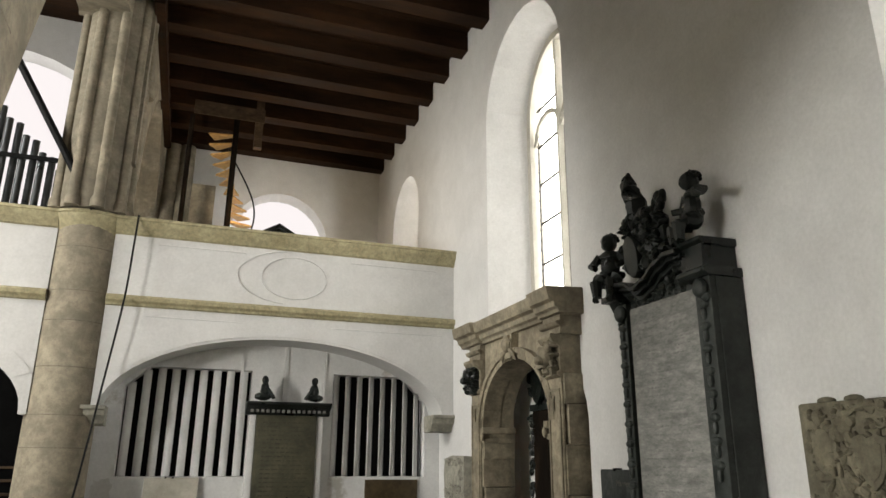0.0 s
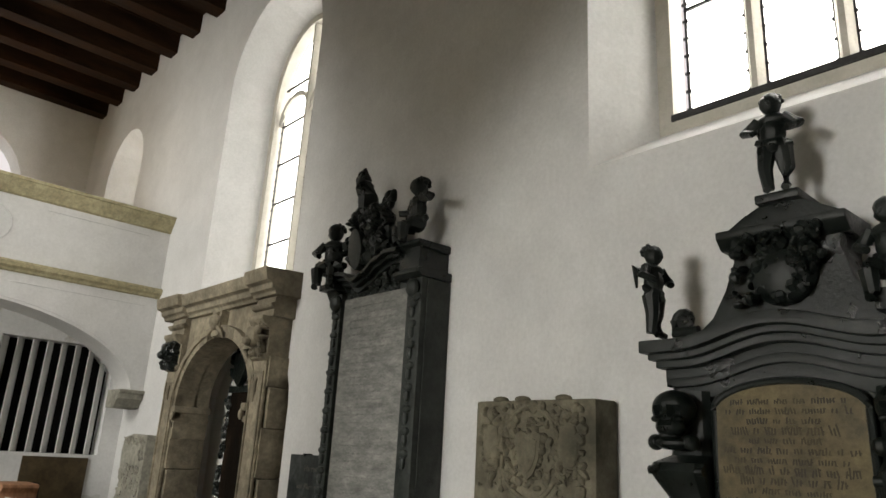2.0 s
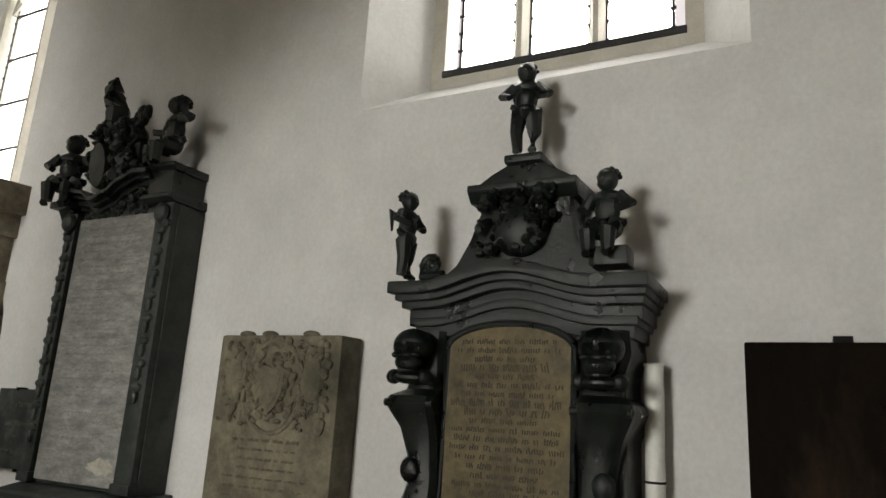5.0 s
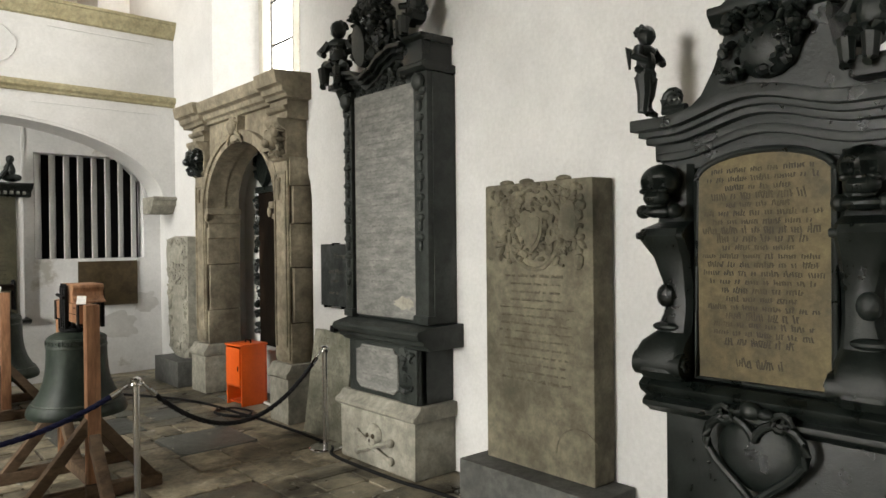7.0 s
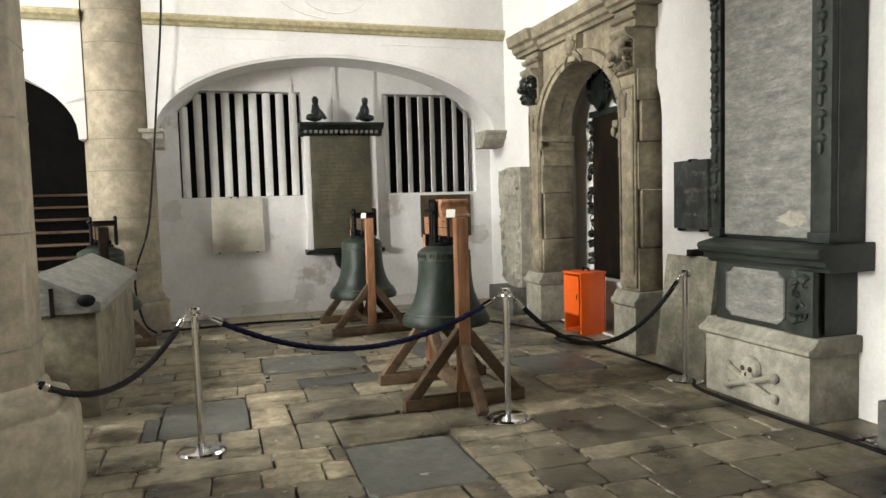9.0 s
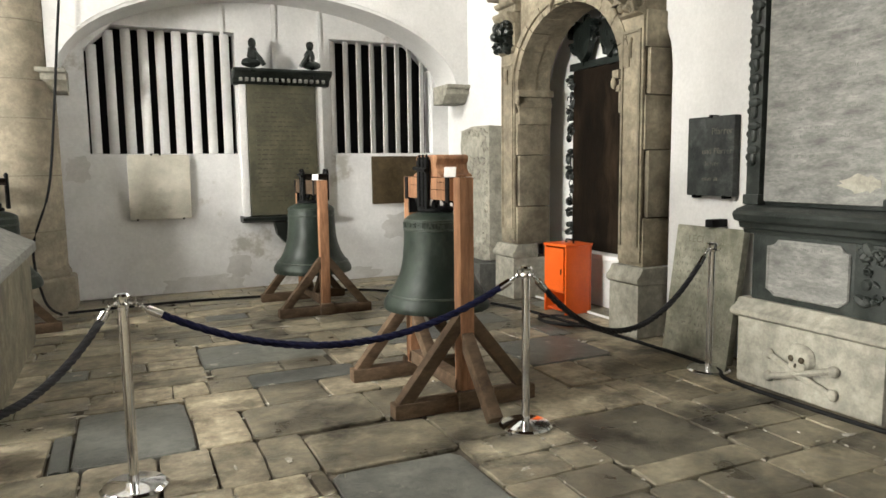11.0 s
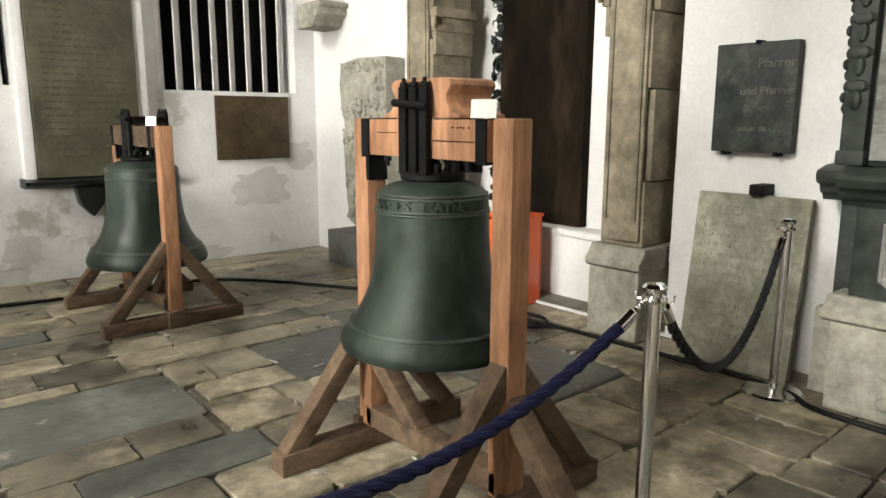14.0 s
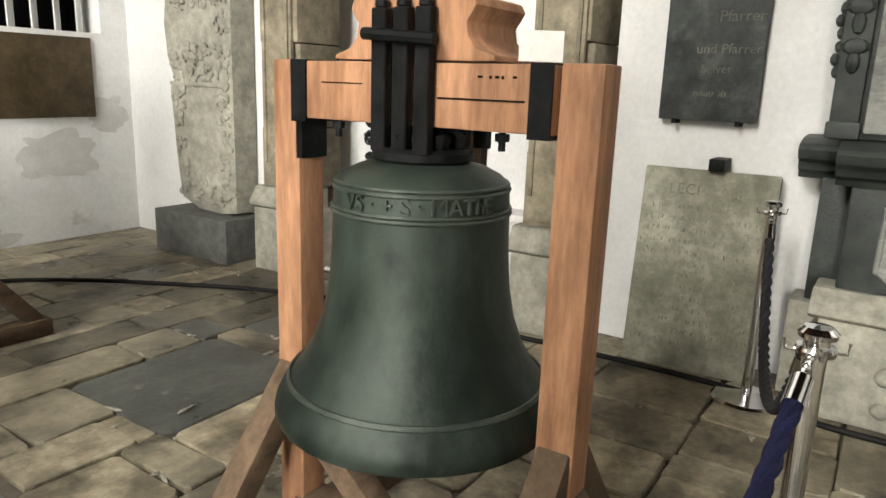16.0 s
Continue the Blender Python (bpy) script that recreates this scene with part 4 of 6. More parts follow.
c = [(6.3, 0.72), (6.36, 0.68), (6.85, 0.68), (6.91, 0.72), (6.91, 1.02), (6.85, 1.03), (6.83, 1.06), (6.36, 1.06), (6.34, 1.03), (6.3, 1.02)]
prism(b, c, lambda u, v, d: (d, u, v), 4.305, 4.33)
tube(b, [(4.31, u, v) for u, v in c + c[:1]], 0.014, 6)
wpart("cartouche", b, M_GREY, mon, "pale framed cartouche")
b = bmesh.new()
lines(b, 4.305, 6.38, 6.83, 0.72, 1.05, 6, 31, 0.0015)
wpart("cartouche_lettering", b, M_GREYINK, mon, smooth=False)
b = bmesh.new()
box(b, 4.28, 4.4, 6.0, 6.24, 0.63, 1.1)
soften(b, 0.01)
carving(b, 4.28, 6.05, 6.19, 0.72, 1.08, 22, 33, 0.06, 0.035)
wpart("carved_pilaster", b, M_DARK_GREY, mon)
b = bmesh.new()
prof = [(W - 0.002, 1.1), (4.3, 1.1), (4.29, 1.13), (4.25, 1.145), (4.24, 1.185), (4.19, 1.2), (4.17, 1.245), (4.19, 1.27), (4.3, 1.295), (W - 0.002, 1.305)]
mould(b, prof, 5.86, 7.13)
mould(b, [(u + 0.22 if u < 4.6 else u, v) for u, v in prof], 7.12, 7.31)
soften(b, 0.009)
wpart("ledge", b, M_DARK_GREY, mon)
b = bmesh.new()
box(b, 4.44, W - 0.002, 5.94, 7.16, 1.3, 3.46)
soften(b, 0.014)
wpart("shaft", b, M_DARK_GREY, mon)
b = bmesh.new()
box(b, 4.405, 4.45, 6.14, 7.06, 1.33, 3.4)
soften(b, 0.01)
wpart("inscription_panel", b, M_GREY, mon, "weathered grey inscription panel")
b = bmesh.new()
lines(b, 4.405, 6.19, 7.01, 1.62, 3.34, 27, 34, 0.0015, 0.62)
wpart("lettering", b, M_GREYINK, mon, smooth=False)
for y0, y1, sd in ((5.95, 6.13, 35), (7.08, 7.2, 36)):
    b = bmesh.new()
    box(b, 4.38, 4.46, y0, y1, 1.3, 3.46)
    box(b, 4.36, 4.46, y0 - 0.01, y1 + 0.01, 1.305, 1.38)
    soften(b, 0.01)
    z = 3.24
    while z > 2.0 or (sd == 36 and z > 1.6):
        blob(b, (4.375, (y0 + y1) / 2, z), (0.03, 0.06, 0.035), None, 8, 5)
        blob(b, (4.375, (y0 + y1) / 2, z - 0.07), (0.025, 0.03, 0.05), None, 8, 5)
        if sd == 36:
            for q in range(3):
                blob(b, (4.42, y1 + 0.004 + 0.012 * (q % 2), z - 0.055 * q), (0.03, 0.022, 0.03), None, 7, 5)
        z -= 0.17
    blob(b, (4.36, (y0 + y1) / 2, 3.37), (0.05, 0.075, 0.08))
    carving(b, 4.37, y0 + 0.02, y1 - 0.02, 3.28, 3.45, 8, sd, 0.05, 0.03)
    wpart("carved_pilaster", b, M_DARK_GREY, mon)
b = bmesh.new()                                 # swept cornice: a small hump, a dip, then a high wave up to the block
WAVE = [(0.0, 0.15), (0.13, 0.235), (0.26, 0.215), (0.4, 0.14), (0.55, 0.19), (0.7, 0.28), (0.85, 0.33), (1.0, 0.32)]


def wave(q):
    k = max(i for i in range(len(WAVE) - 1) if WAVE[i][0] <= q)
    (q0, h0), (q1, h1) = WAVE[k], WAVE[k + 1]
    w = (q - q0) / (q1 - q0)
    return h0 + (h1 - h0) * w * w * (3 - 2 * w)


n = 36
for xf, drop, th in ((4.43, 0.11, 0.05), (4.39, 0.07, 0.05), (4.34, 0.032, 0.045), (4.29, 0.0, 0.04)):
    line = [(7.26 - 1.04 * i / n, 3.42 + wave(i / n) - drop) for i in range(n + 1)]
    prism(b, line + [(y, z - th) for y, z in reversed(line)], lambda u, v, d: (d, u, v), xf, W - 0.002)
line = [(7.2 - 0.95 * i / n, 3.38 + wave(0.06 + 0.9 * i / n) - 0.1) for i in range(n + 1)]
prism(b, line + [(6.25, 3.36), (7.2, 3.36)], lambda u, v, d: (d, u, v), 4.46, W - 0.002)
soften(b, 0.006, 1)
wpart("swept_cornice", b, M_DARK, mon)
b = bmesh.new()
carving(b, 4.45, 6.3, 7.1, 3.4, 3.56, 40, 37, 0.07, 0.05)
carving(b, 4.45, 6.35, 6.6, 3.5, 3.64, 16, 39, 0.06, 0.05)
wpart("relief", b, M_DARK_GREY, mon, "carved masks under the swept cornice")
b = bmesh.new()
box(b, 4.36, W - 0.002, 5.98, 6.24, 3.47, 3.76)
mould(b, [(W - 0.002, 3.46), (4.36, 3.46), (4.32, 3.49), (4.32, 3.52), (4.36, 3.54), (W - 0.002, 3.54)], 5.93, 6.27)
mould(b, [(W - 0.002, 3.72), (4.36, 3.72), (4.33, 3.75), (4.33, 3.78), (W - 0.002, 3.79)], 5.96, 6.26)
soften(b, 0.012)
wpart("block", b, M_DARK, mon)
b = bmesh.new()
box(b, 4.3, W - 0.002, 7.12, 7.36, 3.5, 3.56)
prism(b, [(4.34, 3.5), (4.42, 3.36), (W - 0.002, 3.3), (W - 0.002, 3.5)], lambda u, v, d: (u, d, v), 7.14, 7.3)
soften(b, 0.01)
wpart("console", b, M_DARK, mon)
b = bmesh.new()                                 # shield with helm, plume and mantling
blob(b, (4.44, 6.7, 3.92), (0.12, 0.25, 0.3), None, 18, 12)
carving(b, 4.35, 6.44, 6.98, 3.72, 4.2, 150, 38, 0.08, 0.07)
for k in range(12):
    a = k * 2 * math.pi / 12
    blob(b, (4.4, 6.7 + 0.25 * math.cos(a), 3.95 + 0.27 * math.sin(a)), (0.07, 0.07, 0.08), Matrix.Rotation(a, 4, "X"), 8, 6)
blob(b, (4.42, 6.86, 4.24), (0.09, 0.1, 0.12))
for k in range(4):
    blob(b, (4.4, 6.55 - 0.035 * k, 4.24 + 0.05 * (k % 2)), (0.04, 0.032, 0.07))
tube(b, [(4.42, 6.84, 4.2), (4.4, 6.83, 4.36), (4.4, 6.9, 4.48), (4.42, 6.96, 4.58), (4.42, 6.95, 4.7)], [0.1, 0.1, 0.095, 0.08, 0.015], 9)
for k in range(5):                              # barbs of the plume
    blob(b, (4.41, 6.93 + 0.03 * math.sin(k * 2.0), 4.36 + 0.07 * k), (0.05, 0.05, 0.045))
ruffle(b, 0.014, 16)
wpart("crest", b, M_DARK, mon, "carved shield, helm and mantling")
b = bmesh.new()
prism(b, [(0.1 * math.cos(k * math.pi / 10), 0.19 * math.sin(k * math.pi / 10)) for k in range(20)], lambda u, v, d: (d - 0.12 * v, 6.8 + u, 3.82 + v), 4.27, 4.36)
soften(b, 0.02)
wpart("shield", b, M_DARK_GREY, mon, "grey oval shield")
for args in ((4.4, 7.31, 3.56, 0.8, True, 0.5, 0.0), (4.44, 6.13, 3.79, 0.76, True, -0.35, 0.2)):
    b = bmesh.new()
    putto(b, *args)
    wpart("putto", b, M_DARK, mon)
b = bmesh.new()                                 # flaked white patch low on the inscription
prism(b, [(6.18 + 0.13 * (1 + math.cos(k * math.pi / 9)) * (1 + 0.2 * math.sin(k * 2.3)), 1.47 + 0.055 * math.sin(k * math.pi / 9) * (1 + 0.25 * math.cos(k * 3.1))) for k in range(18)], lambda u, v, d: (d, u, v), 4.4025, 4.41)
wpart("flaked_patch", b, M_RELIEF, mon, "bare pale patch low on the panel", smooth=False)

# carved grave slab on a low block
gs = thing("grave_slab", (4.58, 4.83, 0), "buff stone grave slab with carved arms on a grey block", "grave slab")
b = bmesh.new()
box(b, 4.27, W - 0.002, 4.16, 5.47, 0, 0.32)
soften(b, 0.014)
ruffle(b, 0.006, 5)
wpart("block", b, M_BLOCK, gs, "low grey block")
b = bmesh.new()
box(b, 4.46, W - 0.004, 4.32, 5.35, 0.322, 2.44)
soften(b, 0.02)
ruffle(b, 0.008, 5)
wpart("slab", b, M_SLABSTONE, gs)
b = bmesh.new()
shield(b, 4.455, 4.84, 2.08, 0.11, 0.24, 0.03)
shield(b, 4.45, 4.84, 2.08, 0.08, 0.17, 0.03)
carving(b, 4.457, 4.4, 5.29, 1.86, 2.4, 260, 41, 0.06, 0.032)
tube(b, [(4.45, 4.84 + 0.25 * math.cos(a * 0.31), 2.1 + 0.3 * math.sin(a * 0.31)) for a in range(21)], 0.018, 6)
for yy in (4.52, 5.18):
    blob(b, (4.45, yy, 2.15), (0.03, 0.09, 0.15))
for yy in (4.6, 4.95, 5.15):
    blob(b, (4.5, yy, 2.45), (0.05, 0.06, 0.025))
wpart("arms_relief", b, M_SLABSTONE, gs)
b = bmesh.new()
lines(b, 4.457, 4.48, 5.2, 0.95, 1.78, 14, 42, 0.003, 0.65)
wpart("lettering", b, M_CUT, gs, smooth=False)
b = bmesh.new()
tube(b, [(4.455, 4.45 + 0.2 * math.cos(a * 0.2), 0.5 + 0.2 * math.sin(a * 0.2)) for a in range(14)], 0.005, 5)
wpart("crack", b, M_CUT, gs)

# black-brown baroque monument with figures
m2 = thing("baroque_monument", (4.4, 3.08, 0), "black stone baroque monument with gilt inscription and child figures", "monument")
MC = 3.12
b = bmesh.new()
box(b, 4.22, W - 0.002, 2.42, 3.78, 0, 0.28)
mould(b, [(W - 0.002, 0.28), (4.22, 0.28), (4.26, 0.34), (W - 0.002, 0.36)], 2.44, 3.76)
box(b, 4.32, W - 0.002, 2.5, 3.7, 0.36, 1.02)
soften(b, 0.016)
wpart("base", b, M_DARK, m2)
b = bmesh.new()
prof = [(W - 0.002, 0.98), (4.3, 0.98), (4.28, 1.0), (4.22, 1.03), (4.22, 1.06), (4.26, 1.08), (4.2, 1.12), (4.18, 1.16), (4.24, 1.2), (W - 0.002, 1.2)]
mould(b, prof, 2.4, 3.8)
soften(b, 0.01)
wpart("lower_moulding", b, M_DARK, m2)
b = bmesh.new()
box(b, 4.36, W - 0.002, 2.5, 3.72, 1.2, 2.5)
soften(b, 0.012)
wpart("body", b, M_DARK, m2)
b = bmesh.new()
n = 14
pts = [(MC - 0.365, 1.22), (MC + 0.365, 1.22), (MC + 0.365, 2.34)] + [(MC + 0.365 * math.cos(math.pi * i / n), 2.34 + 0.14 * math.sin(math.pi * i / n)) for i in range(1, n)] + [(MC - 0.365, 2.34)]
prism(b, pts, lambda u, v, d: (d, u, v), 4.3, 4.37)
panel = wpart("inscription_panel", b, M_GILT, m2, "tarnished gold-brown inscription panel")
b = bmesh.new()
tube(b, [(4.3, u, v) for u, v in pts + pts[:1]], 0.018, 8)
part("frame", b, M_DARK, panel)
b = bmesh.new()
for q in range(3):                              # long and short lines of blackletter
    lines(b, 4.301, MC - 0.33, MC + 0.33, 1.42 + 0.327 * q, 1.42 + 0.327 * (q + 1), 7, 51 + q, 0.003, 1.45)
lines(b, 4.301, MC - 0.14, MC + 0.14, 1.29, 1.37, 1, 52, 0.003, 1.0)
part("lettering", b, M_INK_AND_SHADE, panel, smooth=False)
for s in (-1, 1):
    yc = MC + s * 0.53
    b = bmesh.new()                             # scrolled side pier, narrowing between its volutes
    rings = []
    for z, xf, out in ((1.2, 4.16, 0.27), (1.25, 4.12, 0.29), (1.34, 4.12, 0.3), (1.41, 4.16, 0.28), (1.47, 4.23, 0.22), (1.6, 4.26, 0.185), (1.75, 4.25, 0.19), (1.9, 4.22, 0.23), (1.99, 4.17, 0.28), (2.03, 4.15, 0.3), (2.07, 4.17, 0.285), (2.11, 4.25, 0.22), (2.2, 4.28, 0.22), (2.32, 4.27, 0.26), (2.44, 4.28, 0.25)):
        ring = ((W - 0.002, 0.0), (xf + 0.05, 0.0), (xf + 0.012, 0.03), (xf, 0.07), (xf, out - 0.07), (xf + 0.012, out - 0.03), (xf + 0.05, out), (W - 0.002, out))
        rings.append([b.verts.new((x, MC + s * (0.39 + u), z)) for x, u in ring])
    for lo, hi in zip(rings, rings[1:]):
        for i in range(8):
            b.faces.new((lo[i], lo[(i + 1) % 8], hi[(i + 1) % 8], hi[i]))
    b.faces.new(rings[0])
    b.faces.new(rings[-1])
    bmesh.ops.recalc_face_normals(b, faces=b.faces)
    for z, r in ((1.29, 0.075), (2.03, 0.022)):
        tube(b, [(4.19, yc - 0.15, z), (4.19, yc + 0.15, z)], r, 12)
    for e in (-1, 1):                           # rolled volute ends
        tube(b, [(4.19 - 0.045 * math.cos(a * 0.6) * (1 - a / 18), yc + e * 0.155, 1.29 + 0.045 * math.sin(a * 0.6) * (1 - a / 18)) for a in range(15)], 0.012, 6)
    wpart("side_pier", b, M_DARK, m2)
    b = bmesh.new()
    blob(b, (4.2, yc, 2.34), (0.11, 0.115, 0.1), None, 30, 20)
    blob(b, (4.16, yc, 2.25), (0.075, 0.08, 0.06), None, 18, 12)
    for v in b.verts:                           # sunken eyes and nose
        for dy, dz, r, deep in ((-0.043, 2.325, 0.036, 0.055), (0.043, 2.325, 0.036, 0.055), (0.0, 2.278, 0.022, 0.04)):
            d = math.hypot(v.co.y - yc - dy, v.co.z - dz)
            if d < r and v.co.x < 4.2:
                v.co.x += deep * (1 - (d / r) ** 2)
    for e in (-1, 1):
        blob(b, (4.125, yc + e * 0.062, 2.285), (0.03, 0.028, 0.018))
        blob(b, (4.18, yc + e * 0.1, 2.17), (0.05, 0.042, 0.042))
    for k in range(-3, 4):
        blob(b, (4.092 + 0.005 * k * k, yc + k * 0.016, 2.235), (0.012, 0.007, 0.014), None, 8, 6)
    blob(b, (4.18, yc, 2.165), (0.075, 0.1, 0.035))
    blob(b, (4.15, yc, 2.2), (0.06, 0.06, 0.022))
    wpart("skull", b, M_DARK, m2)
    b = bmesh.new()
    blob(b, (4.25, yc, 1.68), (0.04, 0.06, 0.07))
    blob(b, (4.25, yc, 1.5), (0.05, 0.09, 0.03))
    wpart("boss", b, M_DARK, m2)
b = bmesh.new()                                 # heart-shaped cartouche
pts = [(4.2, MC + 0.24 * math.sin(t) ** 3 * 1.1, 0.86 + 0.016 * (13 * math.cos(t) - 5 * math.cos(2 * t) - 2 * math.cos(3 * t) - math.cos(4 * t))) for t in [k * math.pi / 16 for k in range(33)]]
tube(b, pts, 0.024, 8)
blob(b, (4.27, MC, 0.86), (0.07, 0.23, 0.2), None, 20, 12)
for e in (-1, 1):                               # rolled upper ends
    tube(b, [(4.18, MC + e * (0.15 + 0.06 * math.cos(a * 0.7) * (1 - a / 16)), 1.06 + 0.06 * math.sin(a * 0.7) * (1 - a / 16)) for a in range(12)], 0.018, 6)
blob(b, (4.17, MC, 1.11), (0.05, 0.06, 0.05))
blob(b, (4.18, MC + 0.07, 1.1), (0.04, 0.05, 0.03))
blob(b, (4.18, MC - 0.07, 1.1), (0.04, 0.05, 0.03))
wpart("cartouche", b, M_DARK, m2, "scrolled heart-shaped cartouche")
n = 26                                          # bowed entablature in stepped mouldings
for k, (dx, dz, th) in enumerate(((0.03, 0.0, 0.1), (-0.01, 0.07, 0.05), (0.02, 0.1, 0.1), (-0.05, 0.175, 0.06), (-0.1, 0.215, 0.05), (-0.16, 0.25, 0.07))):
    over = 0.03 * k / 1.5
    b = bmesh.new()
    line = []
    for i in range(n + 1):
        y = 3.72 + over - (1.27 + 2 * over) * i / n
        q = abs(y - MC) / 0.5
        line.append((y, 2.4 + dz * 0.95 + (0.1 * (math.cos(math.pi * min(q, 1)) + 1) / 2)))
    prism(b, line + [(y, z + th) for y, z in reversed(line)], lambda u, v, d: (d, u, v), 4.3 + dx, W - 0.002)
    soften(b, 0.012, 2)
    wpart("bowed_cornice", b, M_DARK, m2)
b = bmesh.new()                                 # swept attic with a shield
line = [(3.62, 2.74), (3.5, 2.84), (3.42, 2.98), (3.36, 3.14), (3.38, 3.24), (3.42, 3.3), (3.3, 3.38), (3.18, 3.44), (3.02, 3.44), (2.9, 3.38), (2.76, 3.3), (2.8, 3.24), (2.82, 3.14), (2.78, 2.98), (2.7, 2.84), (2.58, 2.74)]
prism(b, line, lambda u, v, d: (d, u, v), 4.38, W - 0.002)
mould(b, [(W - 0.002, 3.2), (4.36, 3.2), (4.3, 3.26), (4.3, 3.3), (W - 0.002, 3.32)], 2.76, 3.42)
box(b, 4.32, W - 0.01, 2.97, 3.2, 3.42, 3.47)
soften(b, 0.012)
blob(b, (4.36, MC - 0.02, 3.02), (0.09, 0.17, 0.16))
carving(b, 4.32, MC - 0.25, MC + 0.22, 2.88, 3.25, 90, 54, 0.06, 0.05)
wpart("attic", b, M_DARK, m2, "swept attic with carved arms")
for args in ((4.36, 3.085, 3.47, 0.58, False, 0.15, 0.0), (4.28, 3.79, 2.74, 0.54, False, 1.5, 0.0), (4.28, 2.58, 2.84, 0.58, True, -0.2, 0.0)):
    b = bmesh.new()
    putto(b, *args)
    wpart("putto", b, M_DARK, m2)
b = bmesh.new()
box(b, 4.2, 4.36, 2.46, 2.66, 2.76, 2.86)
soften(b, 0.01)
wpart("pedestal", b, M_DARK, m2)
b = bmesh.new()                                 # snail-like scroll at the foot of the standing child
tube(b, [(4.26, 3.6 + 0.055 * math.cos(a * 0.6) * (1 - a / 20), 2.82 + 0.055 * math.sin(a * 0.6) * (1 - a / 20)) for a in range(17)], 0.022, 8)
tube(b, [(4.26, 3.655, 2.82), (4.26, 3.66, 2.76), (4.26, 3.52, 2.755)], 0.03, 8)
wpart("scroll", b, M_DARK, m2)

# white pipe and the dark slab beside it
p = thing("drain_pipe", (4.55, 2.38, 0), "cream painted vertical pipe fixed to the wall", "pipe")
b = bmesh.new()
lathe(b, [(0.05, 0.0), (0.05, 1.05), (0.056, 1.055), (0.056, 1.1), (0.05, 1.105), (0.05, 2.285), (0.054, 2.29), (0.054, 2.3), (0.0, 2.305)], (4.58, 2.41, 0), 20)
wpart("tube", b, M_PIPE, p)
for z in (0.5, 1.7):
    b = bmesh.new()
    lathe(b, [(0.053, z), (0.056, z + 0.005), (0.053, z + 0.012)], (4.58, 2.41, 0), 20)
    wpart("clamp", b, M_IRON, p)
d = thing("wooden_grave_board", (4.5, 1.4, 0), "dark brown carved wooden board leaning on the wall", "grave board")
b = bmesh.new()
box(b, 4.44, 4.6, 0.9, 1.96, 0, 2.4)
soften(b, 0.012)
wpart("board", b, M_DARKWOOD, d)
b = bmesh.new()
carving(b, 4.445, 1.0, 1.88, 1.85, 2.32, 34, 61, 0.045, 0.008)
wpart("relief", b, M_DARKWOOD, d)
b = bmesh.new()
box(b, 4.46, 4.6, 1.5, 1.58, 2.4, 2.43)
wpart("clip", b, M_IRON, d)

# slate tablet and leaning stone
t = thing("slate_tablet", (4.66, 7.8, 1.33), "small dark slate tablet with pale lettering on hooks", "tablet")
b = bmesh.new()
box(b, 4.625, W - 0.003, 7.555, 8.06, 1.34, 2.0)
soften(b, 0.008)
wpart("plate", b, M_SLATE, t)
b = bmesh.new()
for txt, z, sz, off in (("Pfarrer", 1.85, 0.08, -0.12), ("und Pfarrer", 1.69, 0.07, -0.07), ("Selver", 1.59, 0.065, -0.02)):
    words(b, txt, sz, lambda u, v, q: (4.624 - q * 0.5, 7.8 + off - u, z + v), 0.003)
lines(b, 4.625, 7.65, 7.95, 1.43, 1.53, 1, 72, 0.003, 0.7)
wpart("lettering", b, M_PALEINK, t, smooth=False)
for yy, z in ((7.64, 1.335), (7.97, 1.335), (7.8, 2.0)):
    b = bmesh.new()
    box(b, 4.61, W, yy - 0.012, yy + 0.012, z - 0.015, z + 0.012)
    wpart("hook", b, M_IRON, t)
ls = thing("leaning_stone", (4.5, 7.72, 0), "greenish grey inscribed stone leaning against the wall", "grave stone")
b = bmesh.new()
tilt = Matrix.Translation((4.41, 7.72, 0.0)) @ Matrix.Rotation(radians(3.5), 4, "Z") @ Matrix.Rotation(radians(8.5), 4, "Y")
box(b, 0.0, 0.08, -0.345, 0.345, 0.0, 1.1, tilt)
soften(b, 0.012)
ruffle(b, 0.006, 7)
wpart("stone", b, M_LICHEN, ls)
b = bmesh.new()
words(b, "LECI    ARE", 0.085, lambda u, v, q: tuple(tilt @ Vector((-0.001 - q * 0.4, -u, 0.96 + v))), 0.003)
r = random.Random(9)
for row in range(13):
    z = 0.88 - row * 0.062
    y = 0.3
    while y > -0.3:
        if r.random() < 0.8:
            box(b, -0.0012, 0.002, y - 0.005, y, z, z + r.uniform(0.016, 0.024), tilt @ Matrix.Rotation(r.uniform(-0.04, 0.04), 4, "X"))
            if r.random() < 0.5:
                zz = z + r.choice((0.0, 0.01, 0.019))
                box(b, -0.0012, 0.002, y - 0.013, y - 0.005, zz, zz + 0.004, tilt)
        y -= r.choice((0.011, 0.013, 0.016, 0.03))
wpart("lettering", b, M_FAINT, ls, smooth=False)
b = bmesh.new()
box(b, 4.53, W, 7.66, 7.74, 1.085, 1.15)
soften(b, 0.006)
wpart("wall_clamp", b, M_IRON, ls)

# carved relief in the corner
rs = thing("relief_stone", (4.5, 11.8, 0), "tall grey carved relief slab with scrolls on a grey block", "relief slab")
b = bmesh.new()
box(b, 4.27, W - 0.004, 11.3, 12.22, 0, 0.36)
soften(b, 0.01)
wpart("block", b, M_BLOCK, rs, "plain grey block")
b = bmesh.new()
